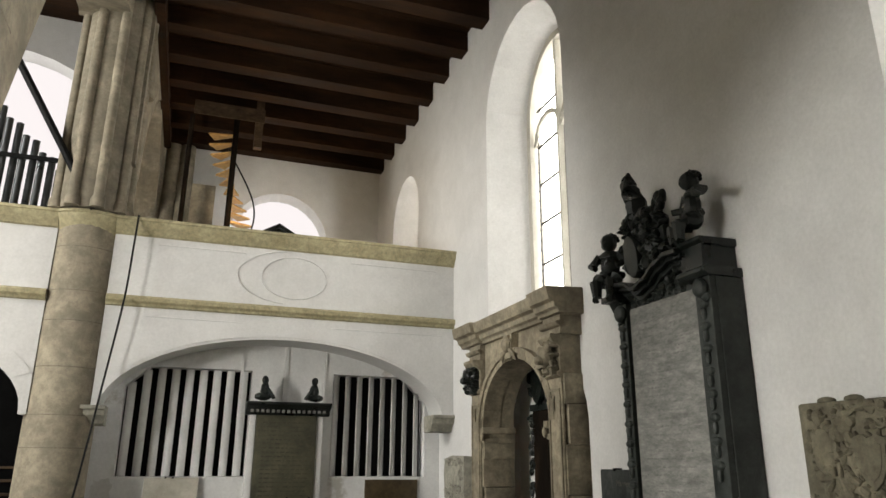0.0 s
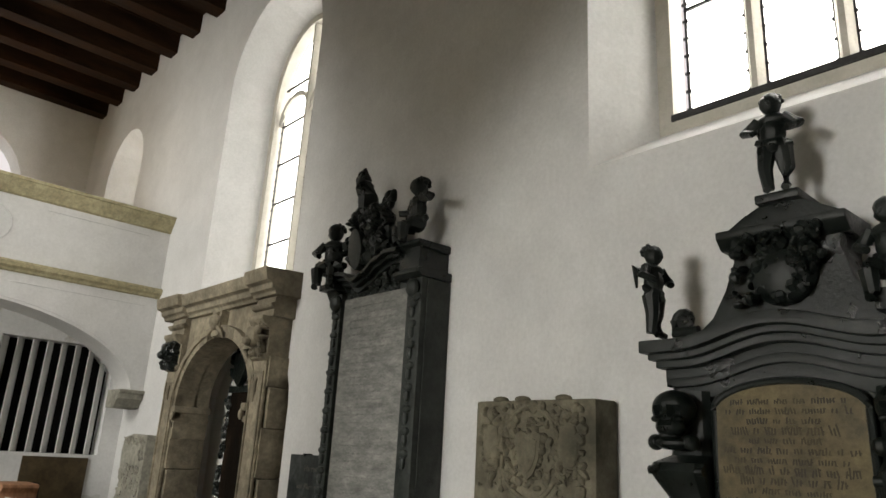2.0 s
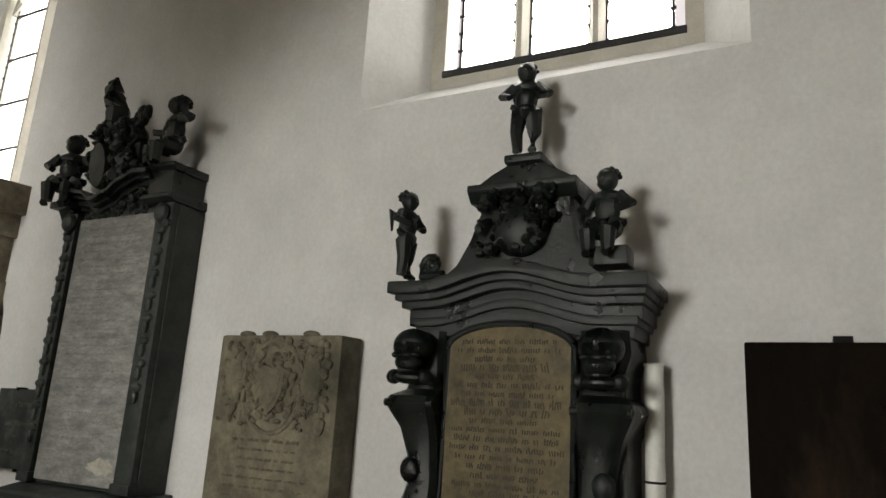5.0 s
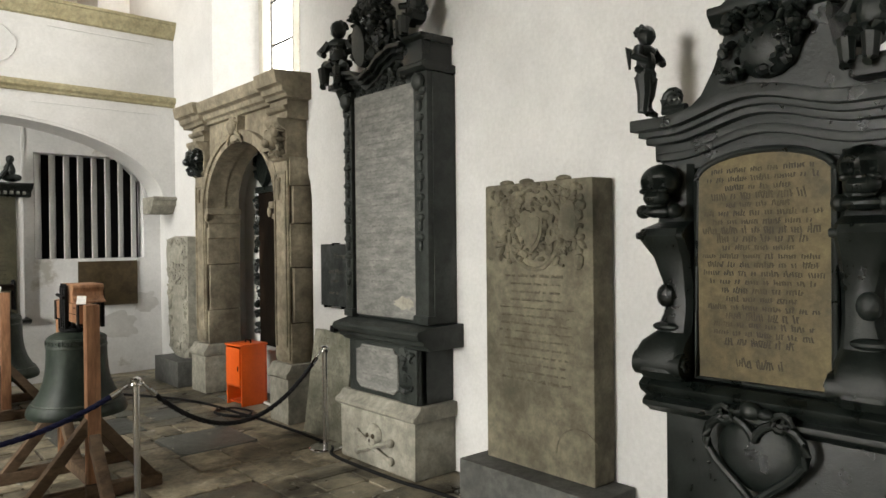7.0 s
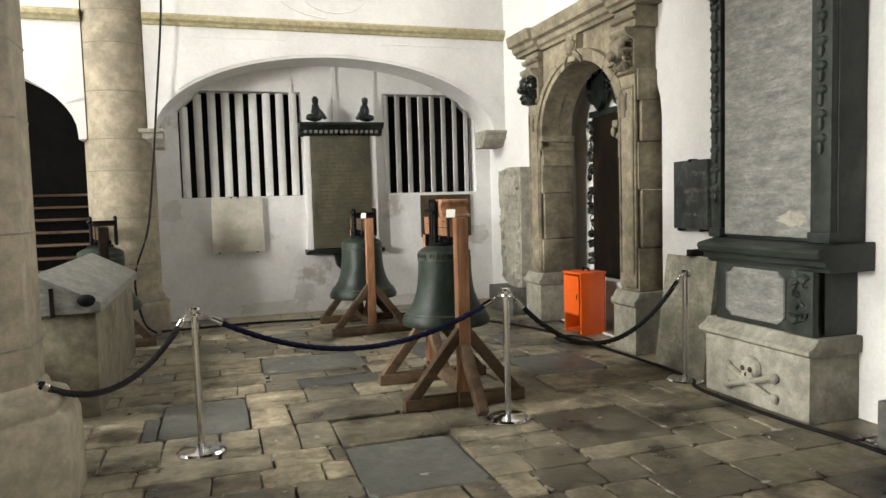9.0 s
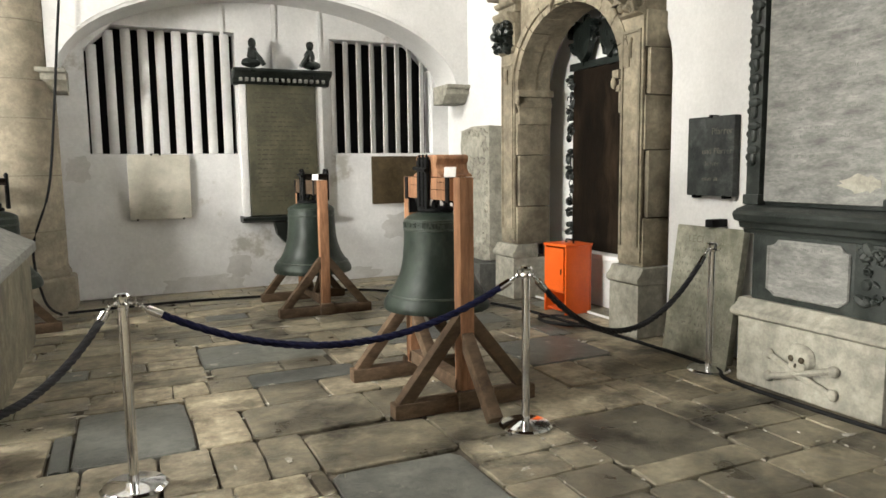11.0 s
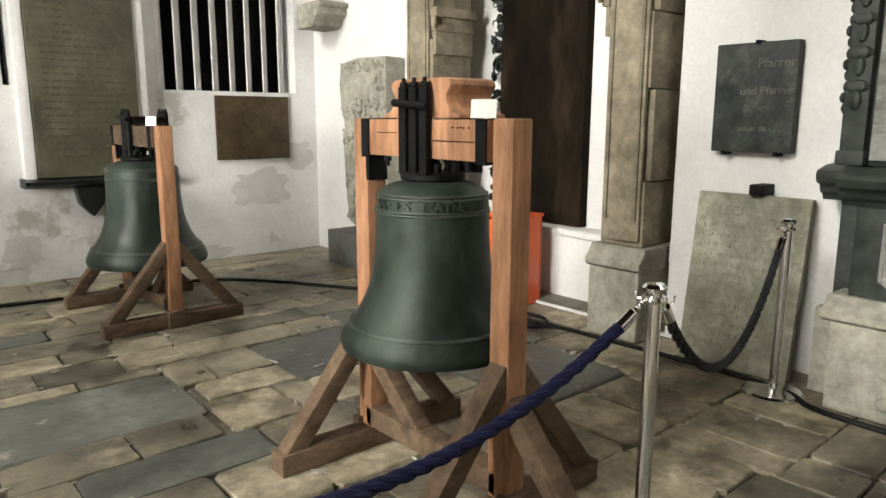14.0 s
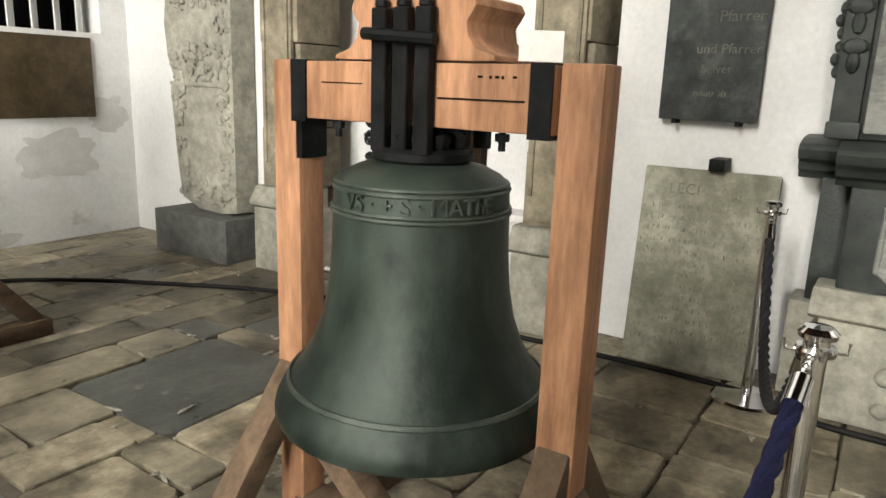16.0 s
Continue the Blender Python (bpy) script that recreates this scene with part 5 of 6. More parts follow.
edge = [(11.38, 0.38), (11.6, 0.36), (11.85, 0.37), (12.08, 0.45), (12.12, 0.7), (12.16, 1.1), (12.18, 1.38), (12.12, 1.45), (12.2, 1.62), (12.22, 1.9), (12.2, 2.1), (11.9, 2.14), (11.38, 2.13)]
prism(b, edge, lambda u, v, q: (q, u, v), 4.46, W - 0.006)
soften(b, 0.02)
ruffle(b, 0.01, 7)
wpart("slab", b, M_RELIEF, rs)
b = bmesh.new()
carving(b, 4.455, 11.42, 12.15, 1.45, 1.72, 70, 81, 0.075, 0.02)
carving(b, 4.455, 11.98, 12.1, 0.5, 1.4, 46, 82, 0.06, 0.02)
carving(b, 4.455, 11.42, 11.55, 0.5, 2.1, 70, 83, 0.06, 0.02)
carving(b, 4.455, 11.42, 12.15, 2.02, 2.1, 34, 84, 0.05, 0.02)
carving(b, 4.455, 11.45, 12.05, 0.42, 0.6, 48, 85, 0.06, 0.02)
box(b, 4.44, 4.47, 11.42, 12.15, 1.4, 1.43)
wpart("scrollwork", b, M_RELIEF, rs)


# ---- things under the gallery ----
tb = thing("wall_tablet", (2.15, 13.0, 0.9), "tall olive-brown inscribed tablet with dentilled cornice and two figures", "tablet")
b = bmesh.new()
box(b, 1.7, 2.62, 12.94, B - 0.003, 0.99, 2.72)
soften(b, 0.01)
wpart("panel", b, M_TABLET, tb)
b = bmesh.new()
for i in range(24):
    z = 2.6 - i * 0.062
    r = random.Random(i)
    x = 1.8
    while x < 2.5:
        w = r.uniform(0.03, 0.1)
        box(b, x, x + w, 12.937, 12.945, z, z + 0.018)
        x += w + 0.02
wpart("lettering", b, M_TABLETINK, tb, smooth=False)
for x0, x1 in ((1.6, 1.695), (2.625, 2.72)):
    b = bmesh.new()
    box(b, x0, x1, 12.97, B - 0.003, 0.98, 2.72)
    soften(b, 0.01)
    wpart("side_strip", b, M_PLASTER, tb, "white strip beside the panel")
b = bmesh.new()
prism(b, [(B - 0.003, 2.72), (12.95, 2.72), (12.92, 2.75), (12.92, 2.79), (12.8, 2.84), (12.76, 2.88), (12.76, 2.91), (B - 0.003, 2.92)], lambda u, v, q: (q, u, v), 1.53, 2.81)
soften(b, 0.006)
wpart("cornice", b, M_DARK, tb)
for i in range(15):
    b = bmesh.new()
    box(b, 1.6 + i * 0.078, 1.64 + i * 0.078, 12.86, 12.93, 2.755, 2.8)
    wpart("dentil", b, M_GREY, tb)
b = bmesh.new()
prism(b, [(B - 0.003, 0.9), (12.9, 0.9), (12.84, 0.93), (12.82, 0.97), (B - 0.003, 0.985)], lambda u, v, q: (q, u, v), 1.57, 2.78)
prism(b, [(2.0, 0.9), (2.04, 0.72), (2.14, 0.6), (2.24, 0.72), (2.3, 0.9)], lambda u, v, q: (u, q, v), 12.95, B - 0.003)
soften(b, 0.008)
wpart("shelf", b, M_DARK, tb)
for x, s in ((1.76, 1), (2.56, -1)):
    b = bmesh.new()
    blob(b, (x, 12.88, 2.99), (0.13, 0.08, 0.06))
    blob(b, (x + 0.02 * s, 12.88, 3.1), (0.07, 0.07, 0.11))
    blob(b, (x + 0.02 * s, 12.87, 3.24), (0.055, 0.055, 0.065))
    tube(b, [(x + 0.05 * s, 12.84, 3.12), (x + 0.12 * s, 12.82, 3.03), (x + 0.16 * s, 12.84, 2.96)], 0.03, 6)
    ruffle(b, 0.014, 15)
    wpart("figure", b, M_DARK, tb)

pq = thing("stone_plaque", (0.59, 13.08, 0.98), "square pale stone plaque held by iron clips", "plaque")
b = bmesh.new()
box(b, 0.215, 0.955, 13.04, B - 0.003, 0.985, 1.81)
soften(b, 0.012)
ruffle(b, 0.005, 8)
wpart("slab", b, M_CREAM, pq)
for x, z in ((0.3, 0.985), (0.85, 0.985), (0.5, 1.81), (0.6, 1.81)):
    b = bmesh.new()
    box(b, x - 0.012, x + 0.012, 13.03, B, z - 0.012, z + 0.012)
    wpart("clip", b, M_IRON, pq)
b = bmesh.new()
box(b, 3.455, 4.32, 13.085, B - 0.003, 1.085, 1.775)
soften(b, 0.006)
solid("bronze_plate", b, M_BROWNPLATE, "plain dark brown bronze plate on the wall", "plate")
b = bmesh.new()
for x0, x1 in ((1.42, 1.46), (2.08, 2.14), (2.72, 2.76)):
    box(b, x0, x1, B - 0.025, B + 0.002, 2.95, 3.95)
solid("wall_batten", b, M_SLAT, "thin painted battens above the tablet", "trim", "structure")


def bell_stand(label, r, h, sill, gap, post_h, old, timber=M_TIMBER, carded=True):
    """A bell hung by iron straps in a timber frame; the frame's posts stand along y."""
    st = thing("bell_stand", (0, 0, 0), label, "bell", "bells in timber frames")
    # bell
    k, v = r, h
    prof = [(0.0, 1.0 * v), (0.28 * k, 0.998 * v), (0.43 * k, 0.975 * v), (0.53 * k, 0.948 * v), (0.577 * k, 0.922 * v), (0.59 * k, 0.89 * v), (0.597 * k, 0.80 * v), (0.605 * k, 0.66 * v), (0.625 * k, 0.52 * v), (0.665 * k, 0.4 * v), (0.735 * k, 0.29 * v), (0.82 * k, 0.205 * v), (0.9 * k, 0.15 * v), (0.955 * k, 0.11 * v), (0.99 * k, 0.065 * v), (1.0 * k, 0.035 * v), (0.985 * k, 0.0), (0.93 * k, 0.005), (0.85 * k, 0.06 * v), (0.68 * k, 0.25 * v), (0.57 * k, 0.5 * v), (0.5 * k, 0.88 * v), (0.0, 0.92 * v)]
    b = bmesh.new()
    lathe(b, prof, (0, 0, sill), 48)
    bell = part("bell", b, M_BRONZE, st)
    b = bmesh.new()
    for rr, z in ((0.578, 0.918), (0.588, 0.9), (0.597, 0.828), (0.599, 0.812), (0.9, 0.155), (0.905, 0.147)):
        tube(b, [(rr * k * math.cos(a * math.pi / 24), rr * k * math.sin(a * math.pi / 24), sill + z * v) for a in range(49)], 0.0055, 6, False)
    part("ring_moulding", b, M_BRONZE_WORN, bell)
    if not old:
        b = bmesh.new()

        def round_bell(txt, size, mid):
            words(b, txt, size, lambda u, w, q: ((0.597 * k + q) * math.cos(mid + u / (0.6 * k)), (0.597 * k + q) * math.sin(mid + u / (0.6 * k)), sill + 0.842 * v + w), 0.007)
        round_bell("VS · + S · MAThE", 0.055, radians(213.5))
        part("lettering", b, M_BRONZE_WORN, bell, "raised lettering round the shoulder")
    # cannons and straps
    zt = sill + 0.985 * v
    b = bmesh.new()
    lathe(b, [(0.3 * k, zt), (0.34 * k, zt + 0.012), (0.34 * k, zt + 0.03), (0.3 * k, zt + 0.04)], (0, 0, 0), 20)
    part("crown_plate", b, M_IRON, bell)
    for a in range(6):
        b = bmesh.new()
        c, s = math.cos(a * math.pi / 3), math.sin(a * math.pi / 3)
        tube(b, [(0.2 * k * c, 0.2 * k * s, zt), (0.24 * k * c, 0.24 * k * s, zt + 0.07), (0.1 * k * c, 0.1 * k * s, zt + 0.13)], 0.022, 7)
        part("cannon", b, M_IRON, bell)
    b = bmesh.new()
    tube(b, [(0, 0, sill + 0.8 * v), (0, 0, sill + 0.05)], 0.018, 8)
    blob(b, (0, 0, sill + 0.04), (0.055, 0.055, 0.07))
    part("clapper", b, M_IRON, bell)
    # timber frame
    w = 0.1
    y = gap / 2 + w / 2
    for s in (-1, 1):
        b = bmesh.new()
        box(b, -w / 2, w / 2, s * y - w / 2, s * y + w / 2, 0, post_h)
        soften(b, 0.008)
        part("post", b, timber, st)
        b = bmesh.new()
        box(b, -0.52, 0.52, s * y - 0.055, s * y + 0.055, 0.0, 0.1)
        soften(b, 0.012)
        part("sill_beam", b, M_OLDTIMBER, st, "darker sill beam")
        for e in (-1, 1):
            b = bmesh.new()
            beam(b, (e * 0.47, s * y, 0.06), (e * 0.02, s * y, 0.62), 0.085, 0.085, (0, 1, 0))
            soften(b, 0.008)
            part("brace", b, M_OLDTIMBER, st)
        b = bmesh.new()
        beam(b, (0, s * (y + 0.01), 0.5), (0, s * (y + 0.42), 0.04) if s < 0 and not old else (0, s * (y - 0.42), 0.12), 0.085, 0.085)
        soften(b, 0.008)
        part("brace", b, M_OLDTIMBER, st)
        b = bmesh.new()
        box(b, -0.075, 0.075, s * (y + w / 2) - 0.03, s * (y + w / 2) + 0.03, 0, 0.13)
        soften(b, 0.01)
        part("foot_block", b, M_OLDTIMBER, st)
    b = bmesh.new()
    box(b, -0.05, 0.05, -y, y, 0.1, 0.2)
    soften(b, 0.01)
    part("stretcher", b, M_OLDTIMBER, st)
    b = bmesh.new()
    box(b, -0.075, 0.06, -y + w / 2 + 0.001, y - w / 2 - 0.001, post_h - 0.155, post_h - 0.004)
    soften(b, 0.006)
    hb = part("head_beam", b, M_OLDTIMBER if old else M_TIMBER, st)
    if not old:
        b = bmesh.new()
        box(b, -0.0775, -0.07, -y + 0.12, -0.09, post_h - 0.087, post_h - 0.083)
        box(b, -0.0775, -0.07, 0.14, 0.28, post_h - 0.06, post_h - 0.057)
        for q, (off, size) in enumerate(((0.0, 0.012), (0.03, 0.006), (0.045, 0.009), (0.062, 0.005), (0.09, 0.01))):
            box(b, -0.0775, -0.07, -0.2 - off - size, -0.2 - off, post_h - 0.036 - 0.002 * (q % 2), post_h - 0.031)
        part("crack", b, M_DARKWOOD, hb, "dark split in the timber")
    for s in (-1, 1):
        b = bmesh.new()
        ye = s * (y - w / 2 - 0.03)
        box(b, -0.082, 0.068, ye - 0.027, ye + 0.027, post_h - 0.165, post_h - 0.001)
        if s > 0 or old:
            box(b, -0.05, 0.05, s * (y - w / 2) - 0.012, s * (y - w / 2) + 0.012, post_h - 0.27, post_h - 0.16)
        part("iron_band", b, M_IRON, hb)
        b = bmesh.new()
        lathe(b, [(0.009, post_h - 0.2), (0.009, post_h - 0.15)], (-0.04, s * (y - w / 2 - 0.14), 0), 8)
        lathe(b, [(0.017, post_h - 0.178), (0.017, post_h - 0.16)], (-0.04, s * (y - w / 2 - 0.14), 0), 6)
        part("bolt", b, M_IRON, hb)
    b = bmesh.new()                             # ogee yoke block
    yk = [(-0.24, 0.0), (0.24, 0.0), (0.235, 0.018), (0.19, 0.035), (0.165, 0.07), (0.16, 0.11), (0.175, 0.135), (0.185, 0.155), (0.175, 0.18), (0.15, 0.19), (-0.15, 0.19), (-0.175, 0.18), (-0.185, 0.155), (-0.175, 0.135), (-0.16, 0.11), (-0.165, 0.07), (-0.19, 0.035), (-0.235, 0.018)]
    prism(b, yk, lambda u, q, d: (d, u * (0.6 if old else 1), post_h + 0.8 * q * (0.45 if old else 1)), -0.07, 0.17)
    soften(b, 0.006)
    yoke = part("yoke", b, M_DARKWOOD if old else M_TIMBER, st, "ogee-shaped timber yoke")
    top_z = post_h + (0.09 if old else 0.12)
    for i, yy in enumerate((-0.065, 0.0, 0.065)):
        for x in (-0.095, 0.185):
            b = bmesh.new()
            box(b, x - 0.014, x + 0.014, yy - 0.022, yy + 0.022, zt + 0.03, top_z)
            lathe(b, [(0.01, top_z - 0.01), (0.01, top_z + 0.035)], (x, yy, 0), 8)
            lathe(b, [(0.018, top_z), (0.018, top_z + 0.018)], (x, yy, 0), 6)
            soften(b, 0.003, 1)
            part("strap", b, M_IRON, yoke)
    b = bmesh.new()
    tube(b, [(-0.12, -0.11, post_h + 0.045), (-0.12, 0.1, post_h + 0.06)], 0.015, 8)
    part("rod", b, M_IRON, yoke)
    if carded:
        b = bmesh.new()
        m = Matrix.Translation((-0.05, -(y - w / 2 - 0.05), post_h + 0.002)) @ Matrix.Rotation(0.5, 4, "Z") @ Matrix.Rotation(0.12, 4, "Y")
        box(b, 0.0, 0.004, -0.048, 0.048, 0.0, 0.066, m)
        part("card", b, M_CARD, st, "small white card on the beam")
    return st


first = bell_stand("dark green bronze bell with raised lettering in a reddish timber frame", 0.385, 0.685, 0.615, 0.782, 1.54, False)
first.matrix_basis = pose(2.15, 7.9, 0)
second = bell_stand("wide dark bronze bell in a timber frame by the gallery wall", 0.45, 0.80, 0.42, 0.94, 1.48, True)
second.matrix_basis = pose(2.12, 11.4, 0)
third = bell_stand("dark bronze bell in a blackened timber frame behind the stone chest", 0.45, 0.80, 0.42, 0.94, 1.48, True, M_DARKWOOD, False)
third.matrix_basis = pose(-1.12, 11.75, 0, 0, 0, 12)
fourth = bell_stand("small dark bronze bell standing by the stone pier", 0.34, 0.62, 0.45, 0.76, 1.3, True, M_DARKWOOD, False)
fourth.matrix_basis = pose(-1.62, 7.75, 0, 0, 0, 0)


# stone chest with a gabled lid
ch = thing("stone_chest", (-1.1, 9.5, 0), "grey stone chest with a gabled stone lid", "chest")
b = bmesh.new()
box(b, -1.52, -0.69, 8.32, 10.9, 0, 0.86)
soften(b, 0.02)
ruffle(b, 0.008, 4)
wpart("body", b, M_SLABSTONE, ch)
b = bmesh.new()
prism(b, [(-1.57, 0.865), (-0.64, 0.865), (-0.64, 0.95), (-1.1, 1.2), (-1.57, 0.95)], lambda u, v, q: (u, q, v), 8.24, 10.98)
soften(b, 0.02)
ruffle(b, 0.008, 4)
wpart("lid", b, M_GREY, ch, "pale grey gabled lid")
b = bmesh.new()
blob(b, (-0.74, 8.23, 0.97), (0.07, 0.04, 0.05))
wpart("knob", b, M_IRON, ch, "dark iron knob")
b = bmesh.new()
box(b, -1.0, -0.97, 8.22, 8.25, 0.85, 1.08)
wpart("fitting", b, M_IRON, ch, "dark iron fitting")


# stanchions and ropes
def stanchion():
    s = thing("stanchion", (0, 0, 0), "polished chrome rope stanchion on a round foot", "stanchion", "rope barrier posts")
    b = bmesh.new()
    lathe(b, [(0.165, 0.0), (0.165, 0.012), (0.15, 0.024), (0.08, 0.03), (0.035, 0.04)], (0, 0, 0), 36)
    part("foot", b, M_CHROME, s)
    b = bmesh.new()
    lathe(b, [(0.0255, 0.035), (0.0255, 0.945)], (0, 0, 0), 24)
    part("tube", b, M_CHROME, s)
    b = bmesh.new()
    lathe(b, [(0.026, 0.940), (0.042, 0.945), (0.044, 0.955), (0.04, 0.963), (0.028, 0.965), (0.028, 0.980), (0.04, 0.983), (0.042, 0.995), (0.03, 1.007), (0.0, 1.011)], (0, 0, 0), 28)
    part("cap", b, M_CHROME, s)
    for a in range(4):
        b = bmesh.new()
        c, q = math.cos(a * math.pi / 2 + 0.3), math.sin(a * math.pi / 2 + 0.3)
        tube(b, [(0.04 * c, 0.04 * q, 0.95), (0.062 * c, 0.062 * q, 0.95), (0.066 * c, 0.066 * q, 0.975)], 0.004, 6)
        part("ring", b, M_CHROME, s)
    return s


s1 = stanchion()
s1.matrix_basis = pose(0.1, 7.12, 0)
copy_thing(s1, pose(2.325, 6.965, 0))
copy_thing(s1, pose(4.23, 7.36, 0))


def rope(label, a, c, sag, material):
    """A twisted rope of three strands between two hooks."""
    rp = thing("barrier_rope", a, label, "rope", "barrier ropes")
    a, c = Vector(a), Vector(c)
    n = 90
    mid = []
    for i in range(n + 1):
        s = i / n
        p = a.lerp(c, s)
        p.z -= sag * (1 - (2 * s - 1) ** 2)
        mid.append(p)
    lo, hi = 4, n - 4
    for k in range(3):
        b = bmesh.new()
        pts = []
        for i in range(lo, hi + 1):
            t = (mid[min(i + 1, n)] - mid[max(i - 1, 0)]).normalized()
            u = t.cross(Vector((0, 0, 1))).normalized()
            w = t.cross(u)
            g = i * 0.85 + k * 2 * math.pi / 3
            pts.append(mid[i] + 0.0095 * (math.cos(g) * u + math.sin(g) * w))
        tube(b, pts, 0.0125, 6)
        wpart("strand", b, material, rp)
    for e in (0, 1):
        seq = mid[:lo + 2] if e == 0 else mid[:hi - 2:-1]
        b = bmesh.new()
        tube(b, [seq[2].lerp(seq[3], 0.2)] + seq[3:], 0.023, 12)
        wpart("ferrule", b, M_CHROME, rp, "chrome rope end")
        b = bmesh.new()
        tube(b, seq[:4], [0.006, 0.009, 0.008, 0.008], 8)
        for q in range(3):
            blob(b, seq[0].lerp(seq[2], q / 2.0), (0.011, 0.011, 0.014))
        wpart("hook", b, M_CHROME, rp, "chrome snap hook")
    return rp


rope("dark blue twisted rope hanging between chrome posts", (0.16, 7.11, 0.95), (2.265, 6.97, 0.95), 0.31, M_ROPE)
rope("black twisted rope hanging between chrome posts", (2.38, 6.98, 0.95), (4.17, 7.35, 0.95), 0.48, M_ROPE_BLACK)
rope("black twisted rope running from a post to the pier", (0.04, 7.1, 0.95), (-0.73, 6.5, 0.72), 0.24, M_ROPE_BLACK)
b = bmesh.new()
tube(b, [(-0.71, 6.46, 0.7), (-0.7, 6.5, 0.72), (-0.74, 6.52, 0.72)], 0.012, 8)
solid("wall_hook", b, M_IRON, "small iron hook on the pier", "hook")


def smooth_path(pts, n=6):
    """Points of a soft curve through pts."""
    pts = [Vector(p) for p in pts]
    out = []
    for i in range(len(pts) - 1):
        p0, p1, p2, p3 = pts[max(i - 1, 0)], pts[i], pts[i + 1], pts[min(i + 2, len(pts) - 1)]
        for k in range(n):
            s = k / n
            out.append(0.5 * ((2 * p1) + (p2 - p0) * s + (2 * p0 - 5 * p1 + 4 * p2 - p3) * s * s + (3 * p1 - p0 - 3 * p2 + p3) * s ** 3))
    return out + [pts[-1]]


b = bmesh.new()
tube(b, smooth_path([(-0.5, 12.2, 0.02), (0.7, 12.32, 0.02), (1.75, 12.2, 0.02), (2.9, 12.1, 0.02), (3.72, 11.0, 0.02), (4.1, 10.1, 0.02), (4.2, 9.3, 0.02), (4.26, 8.8, 0.02), (4.3, 7.75, 0.02), (4.26, 7.3, 0.02), (4.12, 7.02, 0.02), (4.13, 6.1, 0.02), (4.2, 5.5, 0.02), (4.17, 4.3, 0.02), (4.12, 2.5, 0.02), (4.2, 0.0, 0.02)]), 0.016, 8)
solid("floor_cable", b, M_CABLE, "black cable lying along the foot of the walls", "cable")
b = bmesh.new()
tube(b, smooth_path([(-0.26, 12.29, 5.47), (-0.27, 12.27, 5.0), (-0.3, 12.28, 4.2), (-0.42, 12.28, 3.0), (-0.5, 12.25, 2.2), (-0.6, 12.2, 1.4), (-0.78, 12.1, 0.78), (-0.7, 12.05, 0.2), (-0.55, 12.1, 0.02)]), 0.014, 8)
solid("hanging_cable", b, M_CABLE, "black cable hanging down from the gallery", "cable")

# gallery: spiral stair, organ, strut
sp = thing("spiral_stair", (1.06, 15.9, 4.4), "honey-coloured wooden spiral stair with dark post up to the ceiling", "stair")
b = bmesh.new()
lathe(b, [(0.06, 4.4), (0.06, 9.3)], (1.06, 15.9, 0), 14)
wpart("newel", b, M_DARKWOOD, sp)
for i in range(22):
    a = radians(-95 + i * 12)
    b = bmesh.new()
    pts = [(0.05, -0.05), (0.52, -0.16), (0.52, 0.16), (0.05, 0.05)]
    prism(b, [(1.06 + u * math.cos(a) - v * math.sin(a), 15.9 + u * math.sin(a) + v * math.cos(a)) for u, v in pts], lambda u, v, q: (u, v, q), 4.6 + i * 0.19, 4.64 + i * 0.19)
    soften(b, 0.006, 1)
    wpart("tread", b, M_HONEY, sp)
b = bmesh.new()
tube(b, [(1.06 + 0.52 * math.cos(radians(-95 + i * 6)), 15.9 + 0.52 * math.sin(radians(-95 + i * 6)), 5.4 + i * 0.095) for i in range(36)], 0.018, 6)
wpart("handrail", b, M_IRON, sp)
b = bmesh.new()
box(b, 1.42, 1.58, 15.5, 15.66, TOP - 0.75, TOP + 0.3)
box(b, 0.2, 1.6, 15.48, 15.5, TOP - 0.2, TOP + 0.1)
solid("ceiling_post", b, M_OLDTIMBER, "short squared post hanging from the ceiling", "post", "structure")
b = bmesh.new()
box(b, 0.3, 0.78, 16.6, 17.2, 4.4, 7.7)
soften(b, 0.01)
solid("stair_cupboard", b, M_STONE, "tall pale cupboard beside the spiral stair", "cupboard")
b = bmesh.new()
tube(b, [(0.16, 16.2, 4.4), (0.16, 16.2, 9.1)], 0.05, 8)
solid("gallery_pipe", b, M_DARKWOOD, "dark vertical pipe beside the cupboard", "pipe")

lamp = bpy.data.lights.new("stair_lamp", "POINT")
lamp.energy, lamp.color, lamp.shadow_soft_size = 55, (1.0, 0.72, 0.38), 0.12
new("stair_lamp", lamp).location = (1.6, 15.2, 6.5)

og = thing("organ", (-2.4, 13.9, 4.4), "grey metal organ pipes in a row on the gallery", "organ")
b = bmesh.new()
box(b, -4.2, -1.5, 13.4, 14.4, 4.4, 5.5)
soften(b, 0.02)
wpart("case", b, M_DARKWOOD, og)
for i in range(19):
    b = bmesh.new()
    x = -1.62 - i * 0.135
    top = 6.45 + 0.13 * i + 0.1 * (i % 2)
    lathe(b, [(0.02, 5.5), (0.055, 5.75), (0.055, top), (0.045, top + 0.002)], (x, 13.5 + 0.08 * (i % 2), 0), 14)
    wpart("pipe", b, M_TIN, og)
b = bmesh.new()
box(b, -4.2, -1.5, 13.4, 13.44, 6.55, 6.62)
wpart("rail", b, M_IRON, og)
b = bmesh.new()
tube(b, [(-0.85, 12.22, 5.45), (-2.4, 12.25, 8.05), (-2.75, 12.25, 8.7)], 0.055, 10)
solid("tie_bar", b, M_IRON, "thick black iron bar slanting up from the gallery rail", "bar", "structure")

